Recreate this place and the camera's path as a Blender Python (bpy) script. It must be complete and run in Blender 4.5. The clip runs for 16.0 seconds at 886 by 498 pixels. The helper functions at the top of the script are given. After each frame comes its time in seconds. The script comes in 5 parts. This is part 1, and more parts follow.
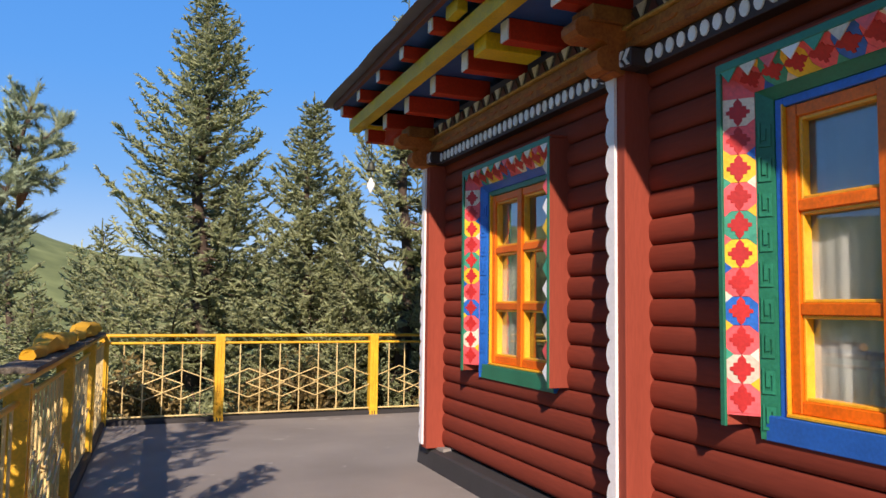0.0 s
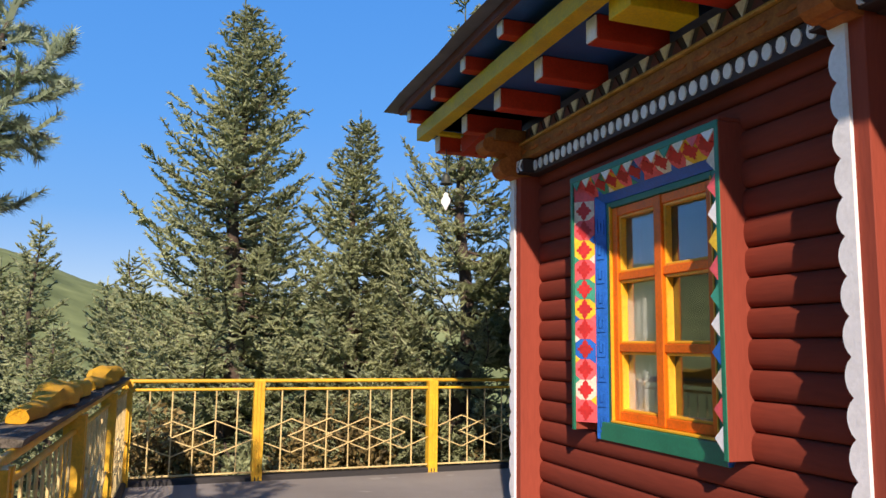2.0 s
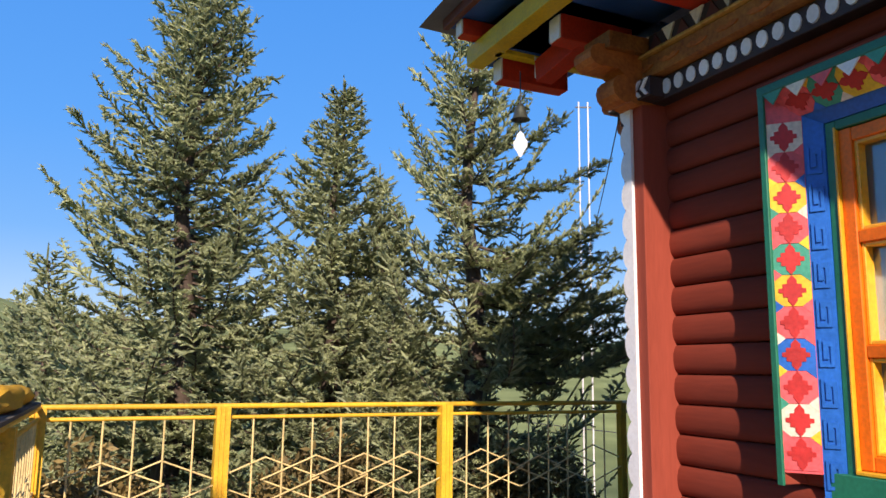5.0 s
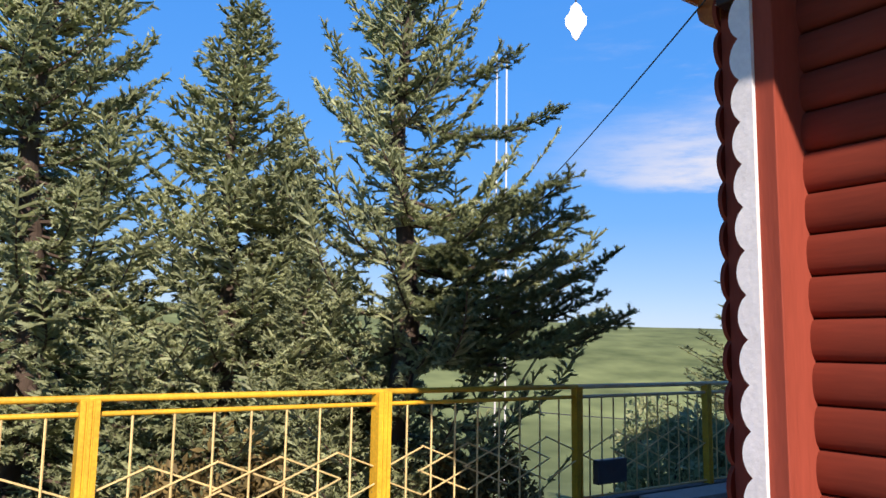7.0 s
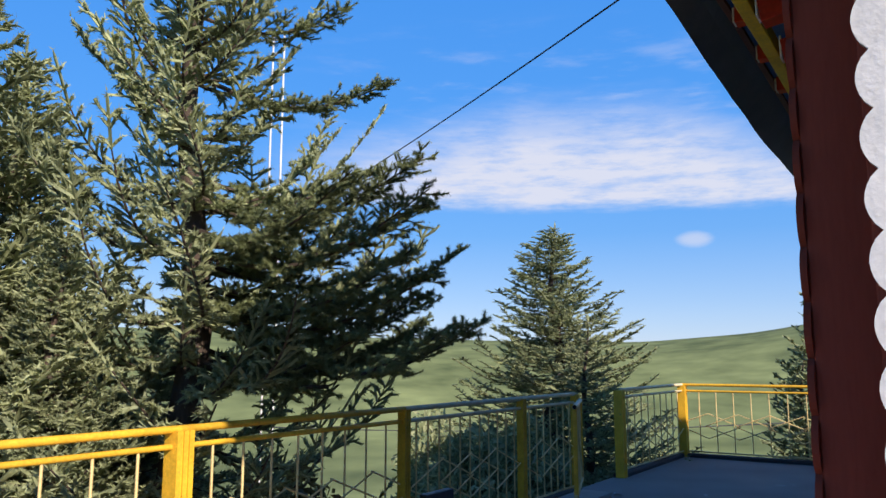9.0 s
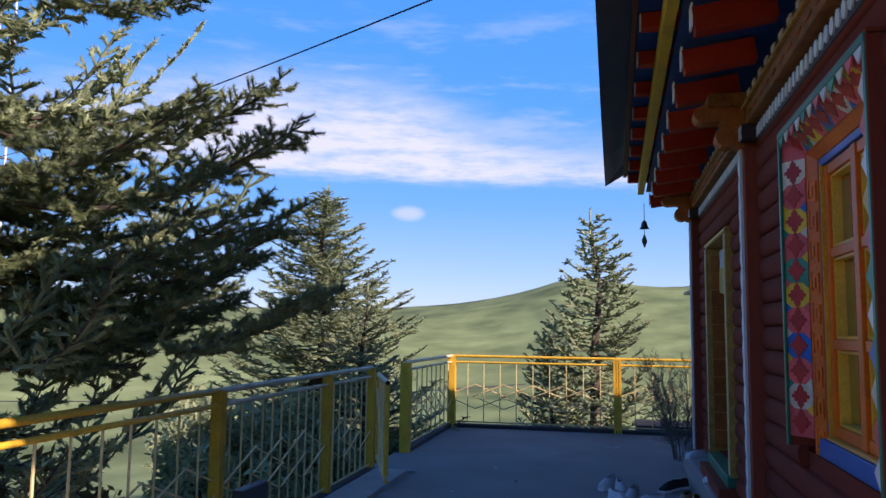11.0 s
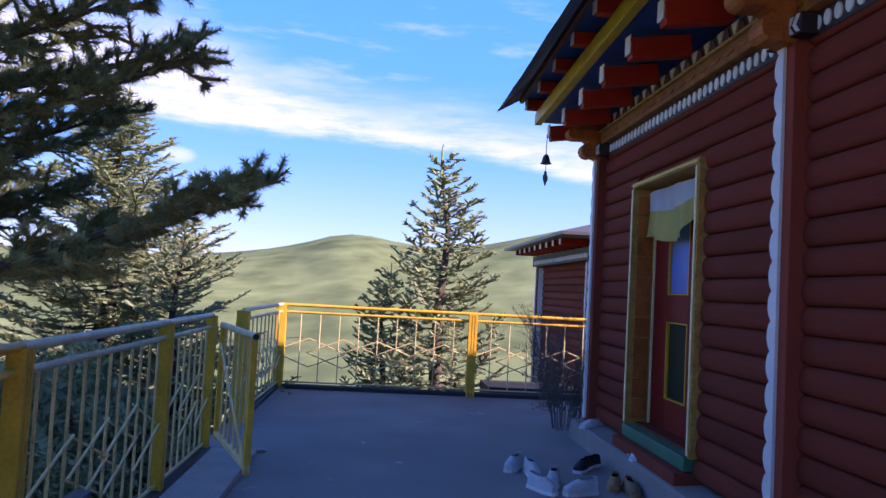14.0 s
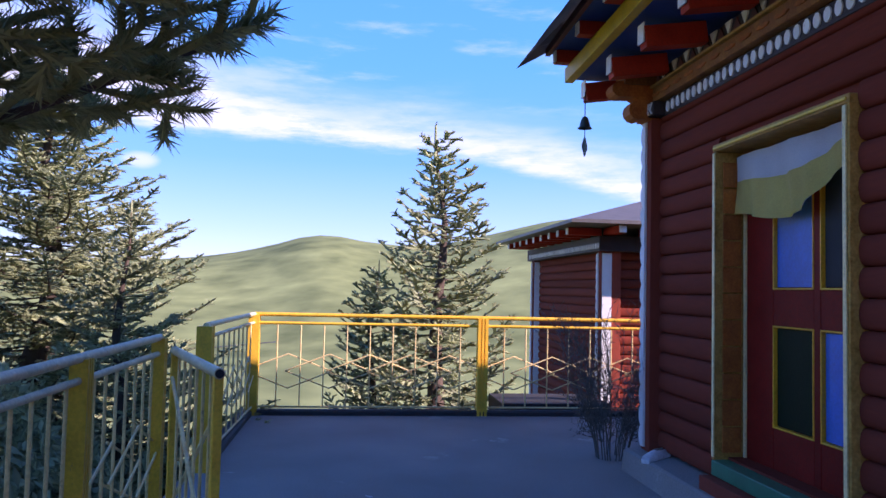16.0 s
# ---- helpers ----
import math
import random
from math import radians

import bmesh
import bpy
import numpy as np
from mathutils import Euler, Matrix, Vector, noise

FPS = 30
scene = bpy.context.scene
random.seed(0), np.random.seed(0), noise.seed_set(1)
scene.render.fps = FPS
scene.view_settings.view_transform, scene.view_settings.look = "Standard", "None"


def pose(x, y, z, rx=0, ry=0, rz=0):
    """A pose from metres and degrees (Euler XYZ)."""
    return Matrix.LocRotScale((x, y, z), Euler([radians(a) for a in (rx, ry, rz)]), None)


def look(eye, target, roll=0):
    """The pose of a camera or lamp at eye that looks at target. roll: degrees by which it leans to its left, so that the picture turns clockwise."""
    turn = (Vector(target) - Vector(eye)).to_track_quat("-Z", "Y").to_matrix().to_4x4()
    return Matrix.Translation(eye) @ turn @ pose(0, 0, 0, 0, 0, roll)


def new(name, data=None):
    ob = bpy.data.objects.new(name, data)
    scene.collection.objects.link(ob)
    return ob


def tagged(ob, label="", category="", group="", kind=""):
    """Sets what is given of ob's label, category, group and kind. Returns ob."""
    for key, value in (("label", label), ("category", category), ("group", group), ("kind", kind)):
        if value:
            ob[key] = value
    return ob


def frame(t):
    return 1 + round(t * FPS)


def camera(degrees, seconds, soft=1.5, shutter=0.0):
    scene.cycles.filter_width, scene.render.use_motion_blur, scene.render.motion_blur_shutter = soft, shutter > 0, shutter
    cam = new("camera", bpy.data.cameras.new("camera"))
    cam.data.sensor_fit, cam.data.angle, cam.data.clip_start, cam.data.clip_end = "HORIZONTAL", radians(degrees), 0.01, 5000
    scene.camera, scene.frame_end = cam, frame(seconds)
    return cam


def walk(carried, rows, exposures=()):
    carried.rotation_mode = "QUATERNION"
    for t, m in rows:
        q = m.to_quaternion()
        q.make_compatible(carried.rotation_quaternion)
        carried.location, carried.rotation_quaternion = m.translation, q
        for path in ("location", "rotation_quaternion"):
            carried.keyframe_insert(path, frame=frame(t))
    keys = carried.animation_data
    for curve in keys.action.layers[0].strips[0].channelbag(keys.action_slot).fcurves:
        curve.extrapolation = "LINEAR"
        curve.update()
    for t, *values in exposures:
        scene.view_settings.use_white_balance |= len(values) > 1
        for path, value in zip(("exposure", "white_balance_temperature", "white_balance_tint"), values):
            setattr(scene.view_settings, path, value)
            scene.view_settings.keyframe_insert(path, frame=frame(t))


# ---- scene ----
cam = camera(60.0, 16.0)
PATH = [
    (0, (-0.445, -0.286, 1.444), (0.34, 1.548, 1.595), 0.7),
    (0.5, (-0.465, 0.08, 1.45), (0.294, 1.922, 1.635), 0.5),
    (1, (-0.438, 0.425, 1.457), (0.303, 2.27, 1.672), 0.5),
    (1.5, (-0.431, 0.746, 1.424), (0.301, 2.592, 1.662), 0.5),
    (2, (-0.432, 1.082, 1.449), (0.29, 2.93, 1.701), 0.7),
    (2.5, (-0.36, 1.449, 1.441), (0.349, 3.301, 1.703), 0.9),
    (3, (-0.362, 1.802, 1.422), (0.343, 3.654, 1.691), 1.0),
    (3.5, (-0.391, 2.151, 1.416), (0.33, 3.996, 1.694), 1.2),
    (3.7, (-0.396, 2.275, 1.407), (0.334, 4.115, 1.69), 1.2),
    (5.8, (-0.381, 3.845, 1.36), (0.585, 5.569, 1.671), 0.9),
    (6, (-0.367, 4.002, 1.374), (0.621, 5.715, 1.674), 1.1),
    (6.5, (-0.269, 4.426, 1.4), (0.797, 6.097, 1.67), 0.9),
    (7, (-0.214, 4.786, 1.389), (0.952, 6.391, 1.642), 0.9),
    (7.5, (-0.137, 5.188, 1.468), (1.158, 6.696, 1.688), 1.0),
    (8, (-0.068, 5.573, 1.426), (1.371, 6.94, 1.666), 0.7),
    (8.5, (0.016, 5.915, 1.443), (1.571, 7.146, 1.701), 0.5),
    (9, (0.068, 6.171, 1.425), (1.718, 7.265, 1.711), 0.0),
    (9.5, (0.128, 6.44, 1.455), (1.882, 7.357, 1.747), -0.2),
    (9.8, (0.215, 6.63, 1.448), (2.022, 7.439, 1.737), 0.1),
    (10, (0.238, 6.756, 1.461), (2.078, 7.486, 1.743), -0.1),
    (10.2, (0.252, 6.862, 1.468), (2.118, 7.531, 1.733), 0.0),
    (12.3, (0.79, 7.885, 1.43), (2.783, 7.948, 1.579), 1.9),
    (12.5, (0.889, 7.973, 1.41), (2.884, 7.989, 1.552), 2.1),
    (13, (1.191, 8.168, 1.376), (3.185, 8.105, 1.507), 2.7),
    (13.5, (1.559, 8.295, 1.361), (3.552, 8.176, 1.478), 3.0),
    (14, (1.957, 8.411, 1.342), (3.948, 8.26, 1.449), 3.1),
    (14.5, (2.339, 8.511, 1.354), (4.33, 8.344, 1.456), 2.9),
    (15, (2.722, 8.552, 1.369), (4.711, 8.37, 1.473), 2.5),
    (15.5, (3.12, 8.626, 1.361), (5.107, 8.421, 1.467), 2.0),
    (16, (3.543, 8.639, 1.358), (5.526, 8.409, 1.463), 1.3),
]
walk(cam, [(t, look(eye, target, roll)) for t, eye, target, roll in PATH],
     [(0, 0.24, 7150, 23), (3.5, 0.28, 7150, 21), (6.0, 0.34, 6900, 22), (8.5, 0.24, 6650, 18), (10.0, 0.24, 6600, 19), (12.5, 0.84, 6300, 47), (16.0, 0.92, 6300, 47)])


# ---- light ----
SUN_DIR = Vector((0.4545, 1.0, -0.636)).normalized()
sun_data = bpy.data.lights.new("sun", 'SUN')
sun_data.energy = 5.0
sun_data.angle = radians(0.6)
sun_data.color = (1.0, 0.92, 0.79)
sun = new("sun", sun_data)
sun.matrix_world = look((-30, -40, 40), Vector((-30, -40, 40)) + SUN_DIR)

world = bpy.data.worlds.new("sky")
scene.world = world
world.use_nodes = True
wt = world.node_tree
bg = wt.nodes["Background"]
sky = wt.nodes.new("ShaderNodeTexSky")
sky.sky_type = 'NISHITA'
sky.sun_disc = False
sky.sun_elevation = math.asin(-SUN_DIR.z)
sky.sun_rotation = math.atan2(-SUN_DIR.x, -SUN_DIR.y)
sky.altitude = 900
sky.air_density = 1.0
sky.dust_density = 0.15
sky.ozone_density = 2.0


def sky_node(kind, **values):
    """A node of the sky's tree with its settings and its input values or links."""
    n = wt.nodes.new("ShaderNode" + kind)
    for key, v in values.items():
        if key == "operation":
            n.operation = v
        elif key == "smooth":
            n.interpolation_type = 'SMOOTHSTEP'
        elif hasattr(v, "is_linked"):
            wt.links.new(v, n.inputs[int(key[1:])])
        else:
            n.inputs[int(key[1:])].default_value = v
    return n


def sky_ramp(fac, stops):
    """A ramp over a value from 0 to 1: (position, grey or colour)."""
    n = wt.nodes.new("ShaderNodeValToRGB")
    els = n.color_ramp.elements
    while len(els) < len(stops):
        els.new(0.5)
    for e, (at, v) in zip(els, stops):
        e.position = at
        e.color = (*v, 1) if isinstance(v, tuple) else (v, v, v, 1)
    wt.links.new(fac, n.inputs[0])
    return n.outputs[0]


def smooth(value, low, high, to0=0.0, to1=1.0):
    return sky_node("MapRange", smooth=True, i0=value, i1=low, i2=high, i3=to0, i4=to1).outputs[0]


def sums(op, a, b):
    return sky_node("Math", operation=op, i0=a, i1=b).outputs[0]


coord = wt.nodes.new("ShaderNodeTexCoord").outputs["Generated"]
sep = wt.nodes.new("ShaderNodeSeparateXYZ")
wt.links.new(coord, sep.inputs[0])
bearing = sky_node("Math", operation='ARCTAN2', i0=sep.outputs[0], i1=sep.outputs[1]).outputs[0]
height = sky_node("Math", operation='ARCSINE', i0=sep.outputs[2]).outputs[0]
# the clear sky: pale over the hills, deep blue overhead
blue = sky_ramp(sep.outputs[2], [(0.0, (0.44, 0.62, 0.86)), (0.07, (0.29, 0.52, 0.88)), (0.16, (0.125, 0.41, 0.90)), (0.28, (0.075, 0.375, 0.96)), (0.45, (0.055, 0.335, 0.94)), (0.70, (0.035, 0.115, 0.34)), (1.0, (0.02, 0.065, 0.20))])
blue = sky_node("VectorMath", operation='SCALE', i0=blue, i3=5.6).outputs[0]
tone = wt.nodes.new("ShaderNodeHueSaturation")
tone.inputs["Saturation"].default_value = 1.28
wt.links.new(sky.outputs[0], tone.inputs["Color"])
even = wt.nodes.new("ShaderNodeMix")
even.data_type = 'RGBA'
even.inputs["Factor"].default_value = 0.82
wt.links.new(tone.outputs[0], even.inputs["A"])
wt.links.new(blue, even.inputs["B"])
# one long streak of cloud low in the east, sinking southward, with a wispy upper side
flat = sky_node("CombineXYZ", i0=bearing, i1=sums('MULTIPLY', height, 5.0), i2=0.0).outputs[0]


def wisps(scale, detail, rough):
    n = wt.nodes.new("ShaderNodeTexNoise")
    n.inputs["Scale"].default_value = scale
    n.inputs["Detail"].default_value = detail
    n.inputs["Roughness"].default_value = rough
    wt.links.new(flat, n.inputs["Vector"])
    return n.outputs["Fac"]


coarse, fine_w = wisps(5.0, 6, 0.6), wisps(13.0, 6, 0.65)
across = sky_node("MapRange", i0=bearing, i1=radians(40), i2=radians(120)).outputs[0]
foot = sky_ramp(across, [(0.0, 0.52), (0.15, 0.46), (0.60, 0.43), (0.72, 0.40), (0.82, 0.33), (0.90, 0.26), (1.0, 0.22)])
head = sky_ramp(across, [(0.0, 0.60), (0.15, 0.64), (0.28, 0.72), (0.42, 0.70), (0.52, 0.575), (0.60, 0.53), (0.72, 0.49), (0.82, 0.44), (0.90, 0.38), (1.0, 0.34)])
degrees25 = sums('DIVIDE', height, radians(25))
ragged = sums('ADD', degrees25, sums('MULTIPLY', sums('SUBTRACT', coarse, 0.5), 0.20))
foot_edge = smooth(sums('SUBTRACT', sums('ADD', degrees25, sums('MULTIPLY', sums('SUBTRACT', fine_w, 0.5), 0.05)), foot), -0.022, 0.03)
head_edge = smooth(sums('SUBTRACT', ragged, head), -0.16, 0.10, 1.0, 0.0)
ends = sums('MULTIPLY', smooth(bearing, radians(40), radians(56)), smooth(bearing, radians(118), radians(128), 1.0, 0.0))
body = sums('MULTIPLY', sums('MULTIPLY', foot_edge, head_edge), ends)
body = sums('MULTIPLY', body, smooth(fine_w, 0.26, 0.62, 0.45, 1.0))
# thin veils above it, and one small puff below
veil = sums('MULTIPLY', sums('MULTIPLY', smooth(coarse, 0.50, 0.72), smooth(degrees25, 0.45, 0.60)), sums('MULTIPLY', smooth(degrees25, 0.75, 1.05, 0.32, 0.0), ends))
dx = sums('DIVIDE', sums('SUBTRACT', bearing, radians(74.8)), radians(1.3))
dy = sums('DIVIDE', sums('SUBTRACT', height, radians(8.5)), radians(0.6))
puff = smooth(sums('ADD', sums('ADD', sums('MULTIPLY', dx, dx), sums('MULTIPLY', dy, dy)), sums('MULTIPLY', fine_w, 1.0)), 0.5, 1.9, 0.55, 0.0)
cover = sums('MINIMUM', sums('ADD', sums('ADD', body, veil), puff), 0.95)
mixc = wt.nodes.new("ShaderNodeMix")
mixc.data_type = 'RGBA'
mixc.inputs["B"].default_value = (4.0, 4.4, 5.0, 1)
wt.links.new(cover, mixc.inputs["Factor"])
wt.links.new(even.outputs["Result"], mixc.inputs["A"])
wt.links.new(mixc.outputs["Result"], bg.inputs[0])
bg.inputs[1].default_value = 0.15


# ---- materials ----
def mat(name, color, rough=0.6, metal=0.0, vary=0.12, scale=6.0, fine=60.0, bump=0.15, grain=None, second=None, wear=0.0, wear_color=(0.3, 0.27, 0.22), island=0.0, leaf=0.0, sheen=0.5):
    """A painted or raw surface: colour varied at two scales, fine relief, optional worn patches and grain along one axis."""
    m = bpy.data.materials.new(name)
    m.use_nodes = True
    nt = m.node_tree
    p = nt.nodes["Principled BSDF"]
    p.inputs["Metallic"].default_value = metal
    p.inputs["Specular IOR Level"].default_value = sheen
    geo = nt.nodes.new("ShaderNodeTexCoord")
    mp = nt.nodes.new("ShaderNodeMapping")
    if grain:
        mp.inputs["Scale"].default_value = grain
    nt.links.new(geo.outputs["Object"], mp.inputs["Vector"])
    info = nt.nodes.new("ShaderNodeObjectInfo")
    shift = nt.nodes.new("ShaderNodeVectorMath")
    shift.operation = 'ADD'
    grow = nt.nodes.new("ShaderNodeMath")
    grow.operation = 'MULTIPLY'
    grow.inputs[1].default_value = 37.0
    nt.links.new(info.outputs["Random"], grow.inputs[0])
    nt.links.new(mp.outputs[0], shift.inputs[0])
    nt.links.new(grow.outputs[0], shift.inputs[1])
    a = nt.nodes.new("ShaderNodeTexNoise")
    a.inputs["Scale"].default_value = scale
    a.inputs["Detail"].default_value = 5
    b = nt.nodes.new("ShaderNodeTexNoise")
    b.inputs["Scale"].default_value = fine
    b.inputs["Detail"].default_value = 4
    for n in (a, b):
        nt.links.new(shift.outputs[0], n.inputs["Vector"])
    add = nt.nodes.new("ShaderNodeMath")
    add.operation = 'ADD'
    nt.links.new(a.outputs["Fac"], add.inputs[0])
    nt.links.new(b.outputs["Fac"], add.inputs[1])
    cr = nt.nodes.new("ShaderNodeValToRGB")
    lo = [c * (1 - 2.2 * vary) for c in color]
    hi = [min(1, c * (1 + 2.2 * vary)) for c in (second or color)]
    cr.color_ramp.elements[0].position, cr.color_ramp.elements[0].color = 0.3, (*lo, 1)
    cr.color_ramp.elements[1].position, cr.color_ramp.elements[1].color = 0.7, (*hi, 1)
    half = nt.nodes.new("ShaderNodeMath")
    half.operation = 'MULTIPLY'
    half.inputs[1].default_value = 0.5
    nt.links.new(add.outputs[0], half.inputs[0])
    nt.links.new(half.outputs[0], cr.inputs["Fac"])
    out = cr.outputs["Color"]
    if wear:
        w = nt.nodes.new("ShaderNodeTexNoise")
        w.inputs["Scale"].default_value = scale * 2.3
        w.inputs["Detail"].default_value = 8
        w.inputs["Roughness"].default_value = 0.7
        nt.links.new(shift.outputs[0], w.inputs["Vector"])
        wr = nt.nodes.new("ShaderNodeMapRange")
        wr.inputs["From Min"].default_value = 0.72 - wear
        wr.inputs["From Max"].default_value = 0.76 - wear * 0.9
        nt.links.new(w.outputs["Fac"], wr.inputs["Value"])
        mx = nt.nodes.new("ShaderNodeMix")
        mx.data_type = 'RGBA'
        mx.inputs["B"].default_value = (*wear_color, 1)
        nt.links.new(wr.outputs[0], mx.inputs["Factor"])
        nt.links.new(out, mx.inputs["A"])
        out = mx.outputs["Result"]
    hsv = nt.nodes.new("ShaderNodeHueSaturation")
    rr = nt.nodes.new("ShaderNodeMapRange")
    rr.inputs["To Min"].default_value, rr.inputs["To Max"].default_value = 0.86, 1.12
    nt.links.new(info.outputs["Random"], rr.inputs["Value"])
    if island:
        gi = nt.nodes.new("ShaderNodeNewGeometry")
        nt.links.new(gi.outputs["Random Per Island"], rr.inputs["Value"])
        rr.inputs["To Min"].default_value, rr.inputs["To Max"].default_value = 1 - island, 1 + island
    nt.links.new(rr.outputs[0], hsv.inputs["Value"])
    nt.links.new(out, hsv.inputs["Color"])
    nt.links.new(hsv.outputs[0], p.inputs["Base Color"])
    if leaf:
        thin = nt.nodes.new("ShaderNodeBsdfTranslucent")
        nt.links.new(hsv.outputs[0], thin.inputs["Color"])
        blend = nt.nodes.new("ShaderNodeMixShader")
        blend.inputs[0].default_value = leaf
        nt.links.new(p.outputs[0], blend.inputs[1])
        nt.links.new(thin.outputs[0], blend.inputs[2])
        nt.links.new(blend.outputs[0], nt.nodes["Material Output"].inputs["Surface"])
    ro = nt.nodes.new("ShaderNodeMapRange")
    ro.inputs["To Min"].default_value, ro.inputs["To Max"].default_value = rough - 0.12, min(1, rough + 0.12)
    nt.links.new(b.outputs["Fac"], ro.inputs["Value"])
    nt.links.new(ro.outputs[0], p.inputs["Roughness"])
    if bump:
        bp = nt.nodes.new("ShaderNodeBump")
        bp.inputs["Strength"].default_value = bump
        bp.inputs["Distance"].default_value = 0.01
        nt.links.new(add.outputs[0], bp.inputs["Height"])
        nt.links.new(bp.outputs[0], p.inputs["Normal"])
    return m


LOG = mat("log_red_paint", (0.215, 0.041, 0.024), 0.85, sheen=0.1, vary=0.07, scale=3, fine=30, grain=(0.25, 2, 2), bump=0.12, wear=0.06, wear_color=(0.17, 0.04, 0.028))
BOARD = mat("board_red_paint", (0.29, 0.060, 0.037), 0.85, sheen=0.1, vary=0.07, scale=3, fine=40, grain=(2, 2, 0.25), bump=0.12)
WHITE = mat("white_paint", (0.83, 0.82, 0.81), 0.6, vary=0.05, scale=8, bump=0.2, wear=0.06, wear_color=(0.55, 0.5, 0.46))
RAFTER = mat("rafter_red_paint", (0.46, 0.034, 0.013), 0.6, sheen=0.2, scale=5)
BLUE_SOFFIT = mat("soffit_blue_paint", (0.013, 0.085, 0.31), 0.6, scale=4)
YELLOW_BEAM = mat("beam_yellow_paint", (0.68, 0.46, 0.012), 0.5, scale=5)
FASCIA = mat("fascia_dark_red", (0.12, 0.03, 0.025), 0.6)
ROOFING = mat("grey_metal_roofing", (0.13, 0.12, 0.11), 0.5, metal=0.2, scale=5, bump=0.1)
BROWN = mat("carved_brown_paint", (0.22, 0.062, 0.02), 0.6, sheen=0.2, scale=9, second=(0.32, 0.13, 0.03))
DARK_BAND = mat("dark_band_paint", (0.035, 0.02, 0.02), 0.6)
ORANGE = mat("orange_gloss_paint", (0.80, 0.15, 0.008), 0.4, sheen=0.3, scale=5, bump=0.1)
BRACKET = mat("bracket_orange_brown", (0.36, 0.085, 0.02), 0.6, scale=9, second=(0.44, 0.14, 0.03), sheen=0.2, bump=0.2)
AMBER = mat("amber_gloss_paint", (0.85, 0.40, 0.025), 0.35, scale=5, bump=0.1)
GREEN = mat("green_gloss_paint", (0.008, 0.17, 0.095), 0.4, scale=5, bump=0.1)
BLUE = mat("blue_gloss_paint", (0.012, 0.13, 0.50), 0.4, scale=5, bump=0.1)
CRIMSON = mat("crimson_paint", (0.50, 0.022, 0.020), 0.5, bump=0.1)
PINK = mat("pink_paint", (0.80, 0.11, 0.12), 0.5, bump=0.1)
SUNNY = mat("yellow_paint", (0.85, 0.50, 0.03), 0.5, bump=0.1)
CREAM = mat("cream_paint", (0.75, 0.66, 0.52), 0.5, bump=0.1)
PALE_TRIM = mat("pale_yellow_trim_paint", (0.80, 0.64, 0.30), 0.5, bump=0.1, wear=0.05, wear_color=(0.5, 0.36, 0.18))
TEAL = mat("teal_paint", (0.03, 0.30, 0.20), 0.5, bump=0.1)
GOLD = mat("gold_carved_paint", (0.40, 0.19, 0.035), 0.55, scale=14, second=(0.52, 0.30, 0.08), sheen=0.2, bump=0.4)
DOOR_RED = mat("door_red_paint", (0.21, 0.014, 0.009), 0.55, sheen=0.12, bump=0.1)
DOOR_GREEN = mat("door_dark_green", (0.003, 0.016, 0.007), 0.55, sheen=0.12, bump=0.1)
RAIL = mat("rail_yellow_enamel", (0.80, 0.45, 0.035), 0.45, scale=8, bump=0.2, wear=0.09, wear_color=(0.42, 0.25, 0.08))
RAIL_PALE = mat("rail_pale_yellow_enamel", (0.80, 0.60, 0.27), 0.45, scale=8, bump=0.2, wear=0.10, wear_color=(0.45, 0.34, 0.18))
STEEL = mat("worn_steel_tube", (0.72, 0.60, 0.36), 0.5, metal=0.05, scale=8, bump=0.15, wear=0.10, wear_color=(0.62, 0.42, 0.10))
CONCRETE = mat("terrace_asphalt_felt", (0.25, 0.23, 0.21), 0.85, vary=0.15, scale=0.9, fine=90, bump=0.25, wear=0.10, wear_color=(0.36, 0.34, 0.31))
KERB = mat("pale_concrete", (0.36, 0.34, 0.31), 0.9, scale=4, fine=70, bump=0.4, wear=0.06, wear_color=(0.22, 0.2, 0.18))
WET = mat("dark_bitumen", (0.035, 0.033, 0.033), 0.7, scale=4, fine=60, bump=0.4)
BARK = mat("spruce_bark", (0.09, 0.062, 0.045), 0.9, scale=12, fine=50, grain=(1, 1, 0.3), bump=0.8)
NEEDLE = mat("spruce_needles", (0.22, 0.28, 0.145), 0.6, vary=0.2, scale=0.9, fine=7, bump=0, second=(0.40, 0.43, 0.225), island=0.35, leaf=0.35)
# Same needles, with the shade on the low boughs put into the colour.
NEEDLE_SHADED = mat("shade_toned_spruce_needles", (0.17, 0.21, 0.09), 0.6, vary=0.2, scale=0.9, fine=7, bump=0, second=(0.25, 0.285, 0.125), island=0.3, leaf=0.35)
NEEDLE_BLUE = mat("young_spruce_needles", (0.30, 0.38, 0.25), 0.55, vary=0.2, scale=2, fine=9, bump=0, island=0.3, leaf=0.3)
DRY_LEAF = mat("dry_undergrowth_leaves", (0.14, 0.115, 0.045), 0.7, vary=0.3, scale=1.2, fine=8, bump=0, second=(0.24, 0.17, 0.06), island=0.5, leaf=0.3)
TWIG = mat("bare_twigs", (0.15, 0.13, 0.11), 0.8, scale=10)
GRASS = mat("valley_grass", (0.152, 0.21, 0.083), 0.95, vary=0.24, scale=0.008, fine=0.05, sheen=0.1, bump=0.0, second=(0.22, 0.255, 0.105))
CURTAIN = mat("pale_curtain_cloth", (0.68, 0.68, 0.65), 0.9, vary=0.06, scale=6, fine=120, bump=0.2)
WHITE_CLOTH = mat("white_door_cloth", (0.82, 0.80, 0.78), 0.9, vary=0.05, scale=4, fine=150, bump=0.2)
